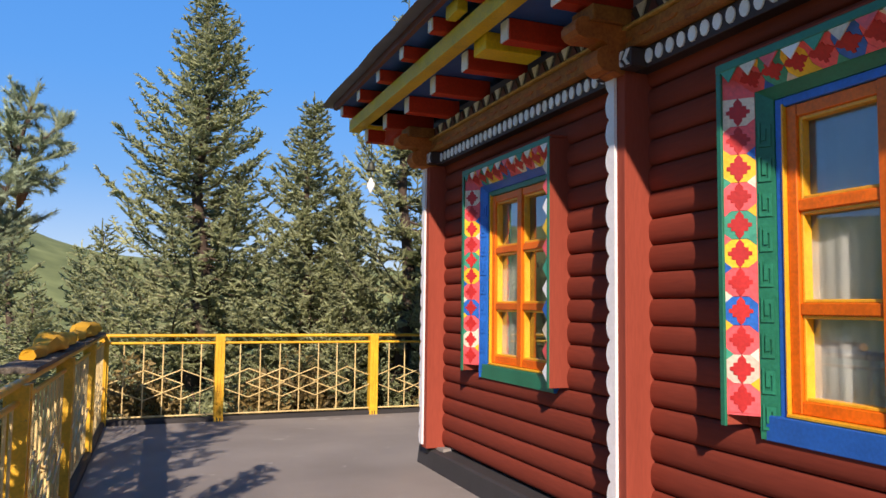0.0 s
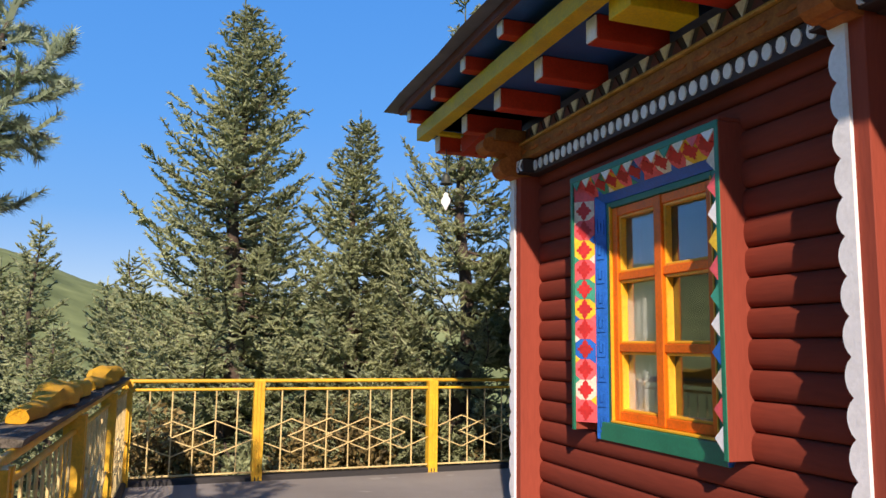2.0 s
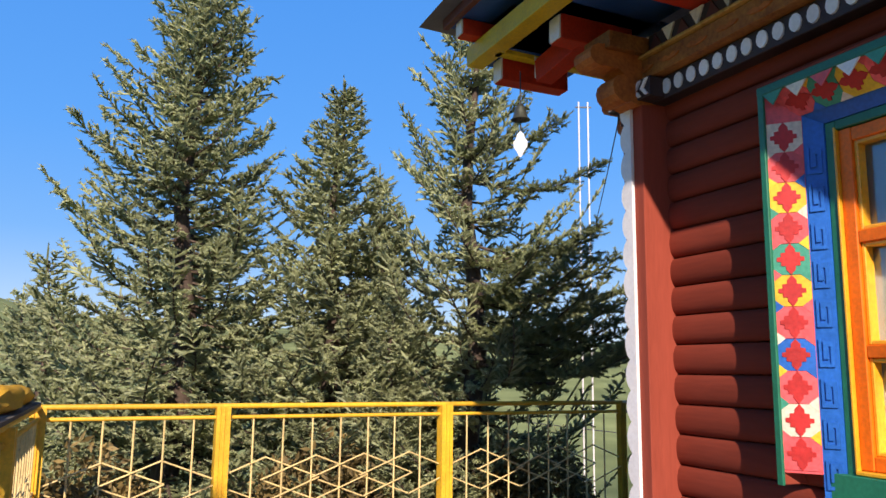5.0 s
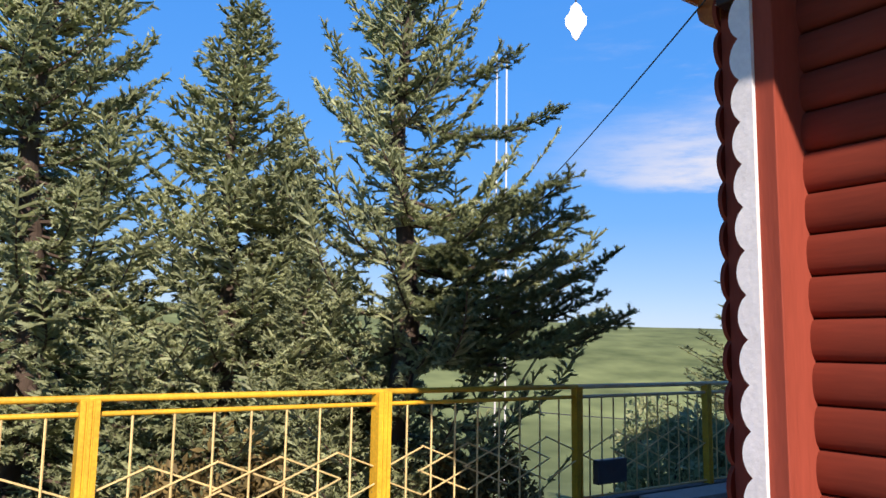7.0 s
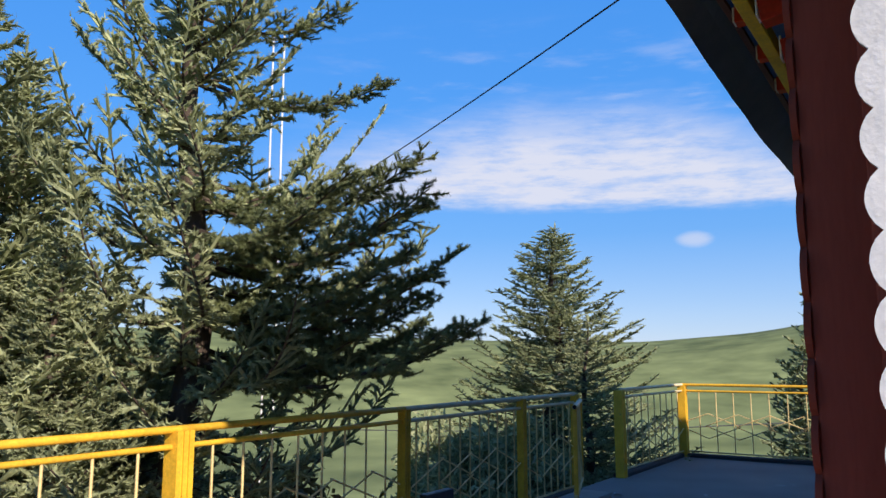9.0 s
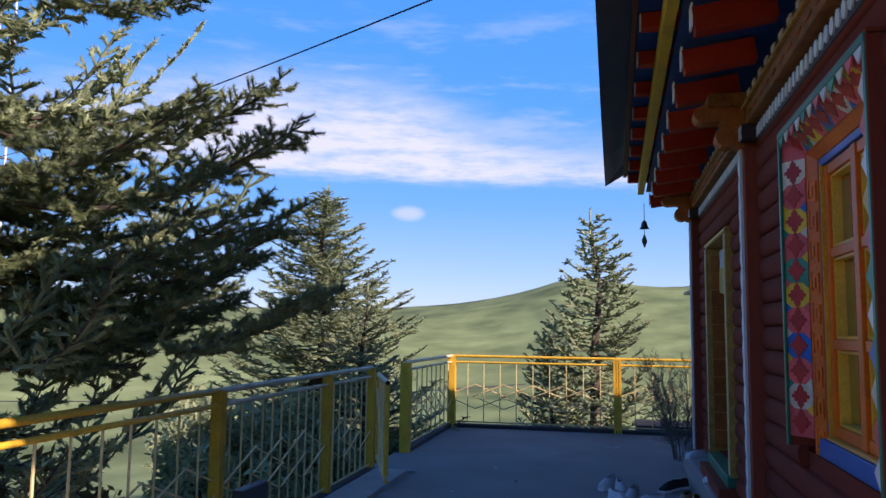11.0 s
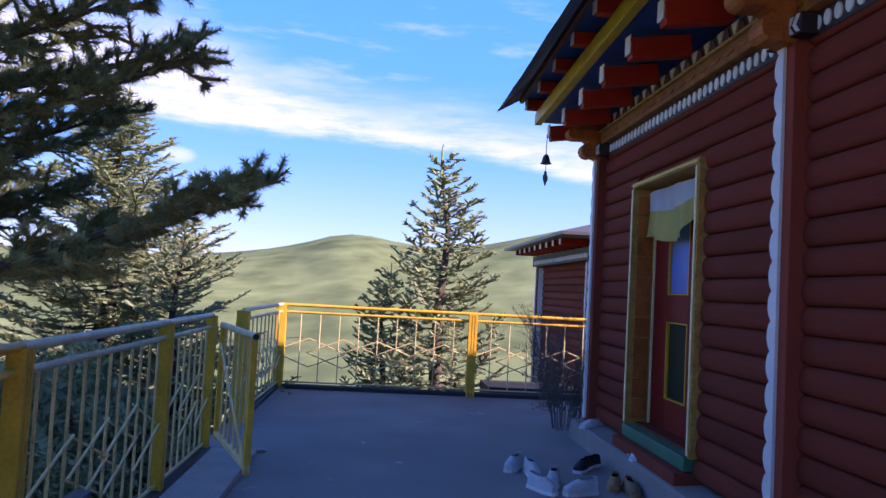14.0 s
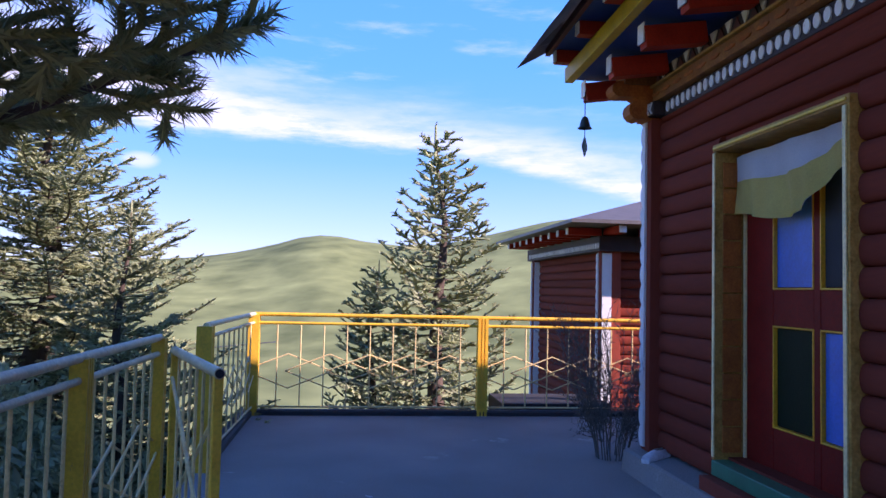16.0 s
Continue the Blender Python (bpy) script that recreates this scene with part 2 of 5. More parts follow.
CREAM_CLOTH = mat("yellow_door_cloth", (0.93, 0.70, 0.22), 0.9, vary=0.08, scale=4, fine=150, bump=0.2)
ORANGE_CLOTH = mat("orange_cloth", (0.85, 0.42, 0.02), 0.85, vary=0.15, scale=6, fine=150, bump=0.4)
OLD_WOOD = mat("weathered_plank", (0.17, 0.15, 0.125), 0.9, vary=0.3, scale=4, fine=40, grain=(0.3, 4, 4), bump=0.8, sheen=0.1, wear=0.12, wear_color=(0.34, 0.31, 0.27))
BRONZE = mat("dull_bronze", (0.10, 0.11, 0.09), 0.45, metal=0.7, scale=20)
# Sunlight on the bell plate is put into this pale tin; the handle shares it.
TIN = mat("pale_tin", (0.82, 0.82, 0.80), 0.4, metal=0.15, scale=20)
RUBBER = mat("black_canvas", (0.02, 0.02, 0.022), 0.8)
SHOE_WHITE = mat("grubby_white_canvas", (0.62, 0.62, 0.64), 0.8, vary=0.1, scale=20, bump=0.3)
LEATHER = mat("tan_leather", (0.30, 0.17, 0.07), 0.6, scale=20)
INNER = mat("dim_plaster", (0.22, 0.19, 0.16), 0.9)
GREY_BOX = mat("grey_steel_plate", (0.09, 0.09, 0.095), 0.5, metal=0.3)
WIRE = mat("black_cable", (0.015, 0.015, 0.015), 0.6)
CONE = mat("spruce_cone_scales", (0.22, 0.11, 0.05), 0.7, scale=30, bump=0.6)


def glass(name, mirror):
    """Clear glass with mirroring added to brighten its reflections; mirror: the Fresnel index."""
    m = bpy.data.materials.new(name)
    m.use_nodes = True
    nt = m.node_tree
    clear = nt.nodes["Principled BSDF"]
    clear.inputs["Base Color"].default_value = (0.9, 0.95, 0.95, 1)
    clear.inputs["Roughness"].default_value = 0.02
    clear.inputs["IOR"].default_value = 1.52
    clear.inputs["Transmission Weight"].default_value = 1.0
    sheen = nt.nodes.new("ShaderNodeBsdfGlossy")
    sheen.inputs["Roughness"].default_value = 0.015
    sheen.inputs["Color"].default_value = (0.95, 0.97, 1.0, 1)
    angle = nt.nodes.new("ShaderNodeFresnel")
    angle.inputs["IOR"].default_value = mirror
    mirrored = nt.nodes.new("ShaderNodeMixShader")
    nt.links.new(angle.outputs[0], mirrored.inputs[0])
    nt.links.new(clear.outputs[0], mirrored.inputs[1])
    nt.links.new(sheen.outputs[0], mirrored.inputs[2])
    nt.links.new(mirrored.outputs[0], nt.nodes["Material Output"].inputs["Surface"])
    return m


GLASS = glass("window_glass", 1.5)
# Index raised far above glass to brighten the sky in the north panes.
GLASS_BRIGHT = glass("raised_mirror_glass", 7.0)

# ---- building helpers ----
MESHES = {}


def finish(name, bm, material, smooth=False):
    me = bpy.data.meshes.new(name)
    bmesh.ops.recalc_face_normals(bm, faces=bm.faces)
    bm.to_mesh(me)
    bm.free()
    me.materials.append(material)
    if smooth:
        me.polygons.foreach_set("use_smooth", [True] * len(me.polygons))
        # creases stay crisp, so that long rounded pieces shade evenly to their ends
        me.set_sharp_from_angle(angle=radians(50))
    return me


def place(name, me, parent=None, m=None, label=""):
    ob = new(name, me)
    if parent is not None:
        ob.parent = parent
    if m is not None:
        ob.matrix_basis = m
    if label:
        ob["label"] = label
    return ob


def thing(name, label, category, m=None, group="", kind=""):
    ob = place(name, None, None, m)
    ob.empty_display_size = 0.1
    return tagged(ob, label, category, group, kind)


def under(ob, part):
    """Hang one piece under the part that it is fixed to, where it stands."""
    ob.parent = part
    ob.matrix_parent_inverse = part.matrix_basis.inverted()
    return ob


def box_mesh(name, sx, sy, sz, material, bevel=0.004):
    key = ("box", name, round(sx, 4), round(sy, 4), round(sz, 4), material.name)
    if key not in MESHES:
        bm = bmesh.new()
        bmesh.ops.create_cube(bm, size=1)
        for v in bm.verts:
            v.co = (v.co.x * sx, v.co.y * sy, v.co.z * sz)
        b = min(bevel, 0.2 * min(sx, sy, sz))
        if b > 0.0008:
            bmesh.ops.bevel(bm, geom=list(bm.edges), offset=b, segments=1, affect='EDGES')
        MESHES[key] = finish(name, bm, material)
    return MESHES[key]


def box(name, a, b, material, parent=None, label="", bevel=0.004):
    """A box from corner a to corner b, in the parent's axes."""
    size = [abs(b[i] - a[i]) for i in range(3)]
    mid = [(b[i] + a[i]) / 2 for i in range(3)]
    return place(name, box_mesh(name, *size, material, bevel), parent, Matrix.Translation(mid), label)


def prism_mesh(name, outline, depth, material, axis="y", smooth=False):
    """An outline pushed along an axis: x (outline in y, z), y (in x, z) or z (in x, y)."""
    key = ("prism", name, tuple((round(p[0], 4), round(p[1], 4)) for p in outline), round(depth, 4), material.name, axis)
    if key not in MESHES:
        bm = bmesh.new()
        rows = []
        for d in (0.0, depth):
            row = []
            for p, q in outline:
                row.append(bm.verts.new({"x": (d, p, q), "y": (p, d, q), "z": (p, q, d)}[axis]))
            rows.append(row)
        bm.faces.new(rows[0])
        bm.faces.new(rows[1][::-1])
        n = len(outline)
        for i in range(n):
            bm.faces.new((rows[0][i], rows[1][i], rows[1][(i + 1) % n], rows[0][(i + 1) % n]))
        MESHES[key] = finish(name, bm, material, smooth)
    return MESHES[key]


def bar(name, p, q, thick, material, parent=None, sides=6, label=""):
    """A straight round bar from p to q."""
    p, q = Vector(p), Vector(q)
    length = round((q - p).length, 3)
    key = ("bar", name, length, thick, sides, material.name)
    if key not in MESHES:
        bm = bmesh.new()
        bmesh.ops.create_cone(bm, cap_ends=True, segments=sides, radius1=thick / 2, radius2=thick / 2, depth=length)
        MESHES[key] = finish(name, bm, material, sides > 5)
    turn = (q - p).to_track_quat("Z", "Y").to_matrix().to_4x4()
    return place(name, MESHES[key], parent, Matrix.Translation((p + q) / 2) @ turn, label)


def lathe_mesh(name, profile, material, sides=14):
    bm = bmesh.new()
    rings = []
    for r, z in profile:
        rings.append([bm.verts.new((r * math.cos(2 * math.pi * i / sides), r * math.sin(2 * math.pi * i / sides), z)) for i in range(sides)])
    for a, b in zip(rings, rings[1:]):
        for i in range(sides):
            bm.faces.new((a[i], a[(i + 1) % sides], b[(i + 1) % sides], b[i]))
    bm.faces.new(rings[0][::-1])
    bm.faces.new(rings[-1])
    return finish(name, bm, material, True)


def tube(name, points, radius, material, parent=None, sides=5, label=""):
    """A bent round cable or twig through points; radius may taper: (start, end)."""
    r0, r1 = radius if isinstance(radius, tuple) else (radius, radius)
    pts = [Vector(p) for p in points]
    bm = bmesh.new()
    rings = []
    for i, p in enumerate(pts):
        way = (pts[min(i + 1, len(pts) - 1)] - pts[max(i - 1, 0)]).normalized()
        side = way.cross(Vector((0.31, 0.17, 0.93))).normalized()
        up = way.cross(side)
        r = r0 + (r1 - r0) * i / (len(pts) - 1)
        rings.append([bm.verts.new(p + r * (math.cos(2 * math.pi * k / sides) * side + math.sin(2 * math.pi * k / sides) * up)) for k in range(sides)])
    for a, b in zip(rings, rings[1:]):
        for k in range(sides):
            bm.faces.new((a[k], a[(k + 1) % sides], b[(k + 1) % sides], b[k]))
    bm.faces.new(rings[0])
    bm.faces.new(rings[-1])
    return place(name, finish(name, bm, material, True), parent, None, label)


def axes(origin, u, v, w):
    m = Matrix.Identity(4)
    for i, a in enumerate((u, v, w)):
        a = Vector(a).normalized()
        for k in range(3):
            m[k][i] = a[k]
    m.translation = Vector(origin)
    return m


# ---- ground, valley and hills ----
def ridge(az):
    """Height of the skyline in degrees, by bearing from north, eastward."""
    return float(np.mean([np.interp((az + d) % 360, [0, 4, 20, 44, 60, 71, 79, 83, 87, 91, 95, 99, 105, 125, 180, 270, 350, 357, 360],
                     [3.4, 3.2, 2.8, 2.0, 1.5, 1.4, 2.1, 2.7, 4.0, 3.4, 3.3, 4.0, 5.4, 6.5, 6.0, 6.0, 6.2, 3.7, 3.4]) for d in (-1.5, 0, 1.5)]))


def build_ground():
    radii = [0, 4, 8, 11, 13, 15, 18, 22, 28, 36, 48, 65, 90, 120, 160, 210, 270, 330, 390, 450, 510, 560, 600, 640, 700, 800, 1000, 1500, 3000]
    n = 240
    verts, faces = [(5.0, 4.0, -1.4)], []
    for r in radii[1:]:
        for i in range(n):
            az = 360 * i / n
            x, y = 5 + r * math.sin(radians(az)), 4 + r * math.cos(radians(az))
            low = -1.4 - 24 * min(1, max(0, (r - 14) / 130)) ** 0.8
            top = 600 * math.tan(radians(float(ridge(az))))
            k = min(1, max(0, (r - 170) / 430))
            k = k * k * (3 - 2 * k)
            z = low + (top - low) * k
            if r > 600:
                z = top - (r - 600) * 0.03
            amp = min(1, r / 300) * 7 * (1 - 0.75 * k)
            z += amp * noise.noise(Vector((x * 0.011, y * 0.011, 0.3))) + 0.12 * noise.noise(Vector((x * 0.6, y * 0.6, 2.0)))
            verts.append((x, y, z))
    for i in range(n):
        faces.append((0, 1 + i, 1 + (i + 1) % n))
    for j in range(len(radii) - 2):
        for i in range(n):
            a, b = 1 + j * n + i, 1 + j * n + (i + 1) % n
            faces.append((a, a + n, b + n, b))
    me = bpy.data.meshes.new("ground")
    me.from_pydata(verts, [], faces)
    bm = bmesh.new()
    bm.from_mesh(me)
    bmesh.ops.recalc_face_normals(bm, faces=bm.faces)
    if sum(f.normal.z for f in bm.faces) < 0:
        bmesh.ops.reverse_faces(bm, faces=bm.faces)
    bm.to_mesh(me)
    bm.free()
    me.polygons.foreach_set("use_smooth", [True] * len(me.polygons))
    me.materials.append(GRASS)
    tagged(place("ground", me), "pale green grassy slope falling to a valley and hills", "ground", kind="structure")


build_ground()

# ---- terrace ----
WEST_TOP, WEST_LOW = Vector((-0.52, 9.70, 0)), Vector((-0.95, 2.0, 0))
bm = bmesh.new()
plan = [(-0.62, 9.80), (-1.0, 2.0), (-1.25, -8.0), (9.3, -8.0), (11.95, 4.0), (11.95, 9.80)]
low = [bm.verts.new((x, y, -1.8)) for x, y in plan]
top = [bm.verts.new((x, y, 0.0)) for x, y in plan]
bm.faces.new(low[::-1])
bm.faces.new(top)
for i in range(len(plan)):
    j = (i + 1) % len(plan)
    bm.faces.new((low[i], low[j], top[j], top[i]))
tagged(place("floor", finish("floor", bm, CONCRETE)), "dark grey felted terrace floor with pale scuffs", "floor", kind="structure")


def kerb(name, a, b, wide, high, material, label):
    a, b = Vector(a), Vector(b)
    m = axes(a, b - a, Vector((0, 0, 1)).cross(b - a), (0, 0, 1))
    ob = place(name, prism_mesh(name, [(-wide / 2, -0.02), (wide / 2, -0.02), (wide / 2, high - 0.015), (wide / 2 - 0.02, high), (-wide / 2 + 0.02, high), (-wide / 2, high - 0.015)], (b - a).length, material, "x"), None, m)
    return tagged(ob, label, "kerb", kind="structure")


kerb("trim_kerb_north", (-0.60, 9.72, 0), (8.05, 9.72, 0), 0.14, 0.055, WET, "low dark kerb under the terrace railing")
kerb("trim_kerb_north_east", (9.3, 9.72, 0), (11.8, 9.72, 0), 0.14, 0.055, WET, "low dark kerb under the far railing")
kerb("trim_kerb_east", (11.87, 9.78, 0), (11.87, 4.0, 0), 0.14, 0.055, WET, "low dark kerb at the terrace's far edge")
kerb("trim_kerb_west", (-0.92, 2.0, 0), (-0.55, 9.64, 0), 0.14, 0.055, WET, "low dark kerb at the terrace's long edge")
tagged(box("pavement", (5.6, 9.30, -0.01), (8.0, 9.64, 0.05), KERB), "pale concrete strip beside the gate", "pavement", kind="structure")
# This slab lies in shade, which the bitumen colour stands in for.
tagged(box("pavement_slab", (12.05, 5.7, -1.5), (12.9, 6.95, 0.10), WET), "concrete slab beyond the railing, coloured dark for its shade", "pavement", kind="structure")


# ---- railings ----
def railing(a, b, label, steel=False, posts=(True, True), pitch=0.24, half_post=0.055):
    """One welded railing panel from post a to post b."""
    a, b = Vector(a), Vector(b)
    length = (b - a).length
    m = axes(a, b - a, Vector((0, 0, 1)).cross(b - a), (0, 0, 1))
    t = thing("railing", label, "railing", m, "terrace railings")
    tube_mat = STEEL if steel else RAIL
    bar("top_rail", (0, 0, 1.055), (length, 0, 1.055), 0.042, tube_mat, t, 8)
    bar("second_rail", (0, 0, 0.965), (length, 0, 0.965), 0.032, tube_mat, t, 8)
    bar("bottom_rail", (0.04, 0, 0.085), (length - 0.04, 0, 0.085), 0.022, RAIL_PALE, t)
    for k, there in enumerate(posts):
        if there:
            x = k * length
            place("post", post_mesh(RAIL, half_post), t, Matrix.Translation((x, 0, 0)))
    n = max(2, round(length / pitch))
    for i in range(1, n):
        x = i * length / n
        bar("baluster", (x, 0, 0.08), (x, 0, 0.965), 0.016, RAIL_PALE, t)
    k = max(1, round((length - 0.9) / 0.43) + 1) if length > 0.9 else 1
    half = min(0.46, length / 2 - 0.06)
    centre = length / 2
    for i in range(k):
        c = centre + (i - (k - 1) / 2) * 0.43
        for sx in (-1, 1):
            for sz in (-1, 1):
                y = 0.012 if (sx * sz) > 0 else -0.012
                p0, p1 = Vector((c + sx * half, y, 0.46)), Vector((c, y, 0.46 + sz * 0.18))
                if p0.x < 0.03 or p0.x > length - 0.03:
                    f = ((0.03 if p0.x < 0.03 else length - 0.03) - c) / (p0.x - c)
                    p0 = p1 + (p0 - p1) * f
                bar("lattice_bar", p0, p1, 0.014, RAIL_PALE, t)
    return t


def post_mesh(material, w):
    """A square post of three ribs with a flat cap; w: half its width."""
    key = ("post", material.name, w)
    if key not in MESHES:
        outline = [(-w, -w), (-w * 0.45, -w), (-w * 0.45, -w + 0.012), (-w * 0.2, -w + 0.012), (-w * 0.2, -w), (w * 0.2, -w), (w * 0.2, -w + 0.012),
                   (w * 0.45, -w + 0.012), (w * 0.45, -w), (w, -w), (w, w), (w * 0.4, w), (w * 0.4, w - 0.012), (-w * 0.4, w - 0.012), (-w * 0.4, w), (-w, w)]
        MESHES[key] = prism_mesh("post", outline, 1.05, material, "z")
    return MESHES[key]


NORTH = [-0.52, 0.81, 2.82, 4.86, 6.76, 8.0]
for i in range(5):
    railing((NORTH[i], 9.70, 0), (NORTH[i + 1], 9.70, 0),
            "yellow welded terrace railing with diamond lattice" if i < 3 else "worn yellow railing panel with steel top tubes beside the gate", i >= 3, (True, i == 4), 0.24 if i < 3 else 0.165, 0.055 if i < 3 else 0.036)
railing((9.35, 9.70, 0), (11.85, 9.66, 0), "yellow railing panel beyond the gate opening", True, (True, True))
for y0, y1 in ((9.66, 7.22), (7.22, 4.8)):
    railing((11.85, y0, 0), (11.85, y1, 0), "sunlit yellow railing at the terrace's end", False, (False, True))
WEST = [Vector((-0.52, 9.70, 0)).lerp(Vector((-0.95, 2.0, 0)), k / 4) for k in range(5)] + [Vector((-1.1, -1.5, 0)), Vector((-1.2, -4.5, 0))]
for i in range(len(WEST) - 1):
    railing(WEST[i], WEST[i + 1], "yellow railing along the terrace's long edge", False, (False, True), 0.16)

# the open gate leaf
gate_m = axes((7.92, 9.60, 0), (6.80 - 7.92, 9.17 - 9.60, 0), Vector((0, 0, 1)).cross(Vector((-1.12, -0.43, 0))), (0, 0, 1))
gate = thing("railing_gate", "open yellow steel gate leaf with crossed braces", "gate", gate_m)
GL = 1.19
bar("top_tube", (0, 0, 0.99), (GL, 0, 0.99), 0.048, STEEL, gate, 10)
# Black disc stands for the shaded hollow at the tube's open end.
place("tube_mouth", lathe_mesh("tube_mouth", [(0.001, 0), (0.019, 0), (0.019, 0.003), (0.001, 0.003)], RUBBER), gate, Matrix.Translation((GL + 0.001, 0, 0.99)) @ Matrix.Rotation(radians(90), 4, 'Y'))
for x in (0.02, GL - 0.03):
    box("stile", (x - 0.02, -0.02, 0.14), (x + 0.02, 0.02, 0.985), RAIL, gate)
box("bottom_bar", (0, -0.018, 0.16), (GL, 0.018, 0.20), RAIL_PALE, gate)
for i in range(1, 7):
    bar("baluster", (i * GL / 7, 0, 0.18), (i * GL / 7, 0, 0.98), 0.016, RAIL_PALE, gate)
bar("brace", (0.05, 0.016, 0.2), (GL - 0.05, 0.016, 0.85), 0.02, RAIL_PALE, gate)
bar("brace", (0.05, -0.016, 0.85), (GL - 0.05, -0.016, 0.2), 0.02, RAIL_PALE, gate)

# ---- the log house ----
CORNER = (2.38, 6.22, 0)
MW = axes(CORNER, (0.035, 1, 0), (-1, 0.035, 0), (0, 0, 1))
MN = axes(CORNER, (1, 0, 0), (0, 1, 0), (0, 0, 1))
LEN_W, LEN_N = 9.4, 6.82
WALL_TOP = 2.98
BASE = 0.20
PITCH = 0.145
WIN_HALF, WIN_LOW, WIN_TOP = 0.60, 0.92, 2.45
WEST_OPEN = [(-1.52 - WIN_HALF, -1.52 + WIN_HALF, WIN_LOW, WIN_TOP), (-4.55 - WIN_HALF, -4.55 + WIN_HALF, WIN_LOW, WIN_TOP)]
DOOR_U = 7.48 - 2.38
NORTH_OPEN = [(1.57 - 0.725, 1.57 + 0.725, WIN_LOW - 0.05, 2.52), (DOOR_U - 0.68, DOOR_U + 0.68, 0.36, 2.30)]


def log_mesh(length):
    ring = [(-0.02, -PITCH / 2)] + [(0.008 + 0.042 * math.cos(a) ** 0.7, PITCH * 0.49 * math.sin(a)) for a in [radians(-82 + 164 * i / 8) for i in range(9)]] + [(-0.02, PITCH / 2)]
    return prism_mesh("log", ring, length, LOG, "x", True)


def log_wall(name, m, u0, u1, openings, label):
    """A wall with real openings, and its rounded logs one by one."""
    bm = bmesh.new()
    cuts = sorted({u0, u1, *[o[0] for o in openings], *[o[1] for o in openings]})
    for a, b in zip(cuts, cuts[1:]):
        spans = [(BASE, WALL_TOP)]
        for o in openings:
            if o[0] < (a + b) / 2 < o[1]:
                spans = [(BASE, o[2]), (o[3], WALL_TOP)]
        for z0, z1 in spans:
            bmesh.ops.create_cube(bm, size=1, matrix=Matrix.Translation(((a + b) / 2, -0.10, (z0 + z1) / 2)) @ Matrix.Diagonal((b - a, 0.20, z1 - z0, 1)))
    wall = place(name, finish(name, bm, LOG), None, m)
    tagged(wall, label, "wall", kind="structure")
    z = BASE + PITCH / 2
    while z < WALL_TOP - 0.1:
        spans = [(u0 + 0.01, u1 - 0.01)]
        for o in openings:
            if o[2] - 0.02 < z < o[3] + 0.02:
                nxt = []
                for a, b in spans:
                    if a < o[0] < b:
                        nxt += [(a, o[0]), (o[1], b)]
                    else:
                        nxt.append((a, b))
                spans = nxt
        for a, b in spans:
            place("log", log_mesh(round(b - a, 3)), wall, Matrix.Translation((a, 0.0, z)))
        z += PITCH
    return wall


log_wall("wall_west", MW, -LEN_W, 0.0, WEST_OPEN, "dark red painted log wall in raking sun")
log_wall("wall_north", MN @ Matrix.Translation((0, 0.08, 0)), 0.0, LEN_N, NORTH_OPEN, "dark red painted log wall in shade")
tagged(box("wall_east", (9.0, -3.2, BASE), (9.2, 6.09, WALL_TOP), LOG), "plain dark red end wall", "wall", kind="structure")
tagged(box("wall_south", (2.05, -3.4, BASE), (9.2, -3.2, WALL_TOP), LOG), "plain dark red back wall", "wall", kind="structure")
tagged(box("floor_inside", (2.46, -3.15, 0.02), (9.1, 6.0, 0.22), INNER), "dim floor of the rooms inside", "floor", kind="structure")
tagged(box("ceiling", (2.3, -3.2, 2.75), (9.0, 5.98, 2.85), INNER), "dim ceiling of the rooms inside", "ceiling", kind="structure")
# Added, unseen: stops the north window's brightness showing through the west panes.
tagged(box("wall_inner_west", (3.02, -3.2, 0.22), (3.12, 6.0, 2.75), INNER), "unseen partition added to keep the west panes dark", "wall", kind="structure")
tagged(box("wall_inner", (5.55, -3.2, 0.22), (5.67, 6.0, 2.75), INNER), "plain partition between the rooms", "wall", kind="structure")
# plinths
for nm, m, a, b, out in (("trim_plinth_west", MW, -LEN_W, 0.30, 0.14), ("trim_plinth_north", MN, -0.1, LEN_N + 0.15, 0.30)):
    ob = place(nm, prism_mesh(nm, [(-0.2, -0.02), (out + 0.02, -0.02), (out, BASE - 0.05), (out - 0.02, BASE - 0.035), (-0.2, BASE - 0.002)], b - a, WET if nm.endswith("west") else CONCRETE, "x"), None, m @ Matrix.Translation((a, 0, 0)))
    tagged(ob, "dark cement plinth along the foot of the log wall", "plinth", kind="structure")


# fins: the ends of the cross walls, boarded, with a scalloped white edge
def scallop_outline(z0, z1):
    pts = [(0.038, z0), (0.038, z1)]
    n = round((z1 - z0) / 0.15)
    h = (z1 - z0) / n
    for i in range(n):
        top = z1 - i * h
        for k in range(1, 8):
            a = math.pi * k / 8
            pts.append((-0.012 - 0.036 * math.sin(a) ** 0.7, top - h * k / 8))
        pts.append((-0.012, top - h))
    return pts


def fin(m, u, side, out=0.20, label="boarded wall end with a scalloped white edge"):
    """side: the way, along u, in which the scallops point."""
    t = thing("wall_fin", label, "pilaster", m @ Matrix.Translation((u, 0, 0)), "boarded wall ends")
    box("board", (-0.075, 0.0, BASE - 0.02), (0.075, out, 2.84), BOARD, t)
    outline = [(side * -p, q) for p, q in scallop_outline(BASE + 0.01, 2.80)]
    place("scalloped_edge", prism_mesh("scalloped_edge", outline, 0.018, WHITE, "y"), t, Matrix.Translation((side * 0.035, out + 0.001, 0)), "white scalloped strip")
    return t


FIN_W = [0.018, -3.05, -6.10]
FIN_N = [0.055, 3.30, LEN_N - 0.02]
for u in FIN_W:
    fin(MW, u, 1)
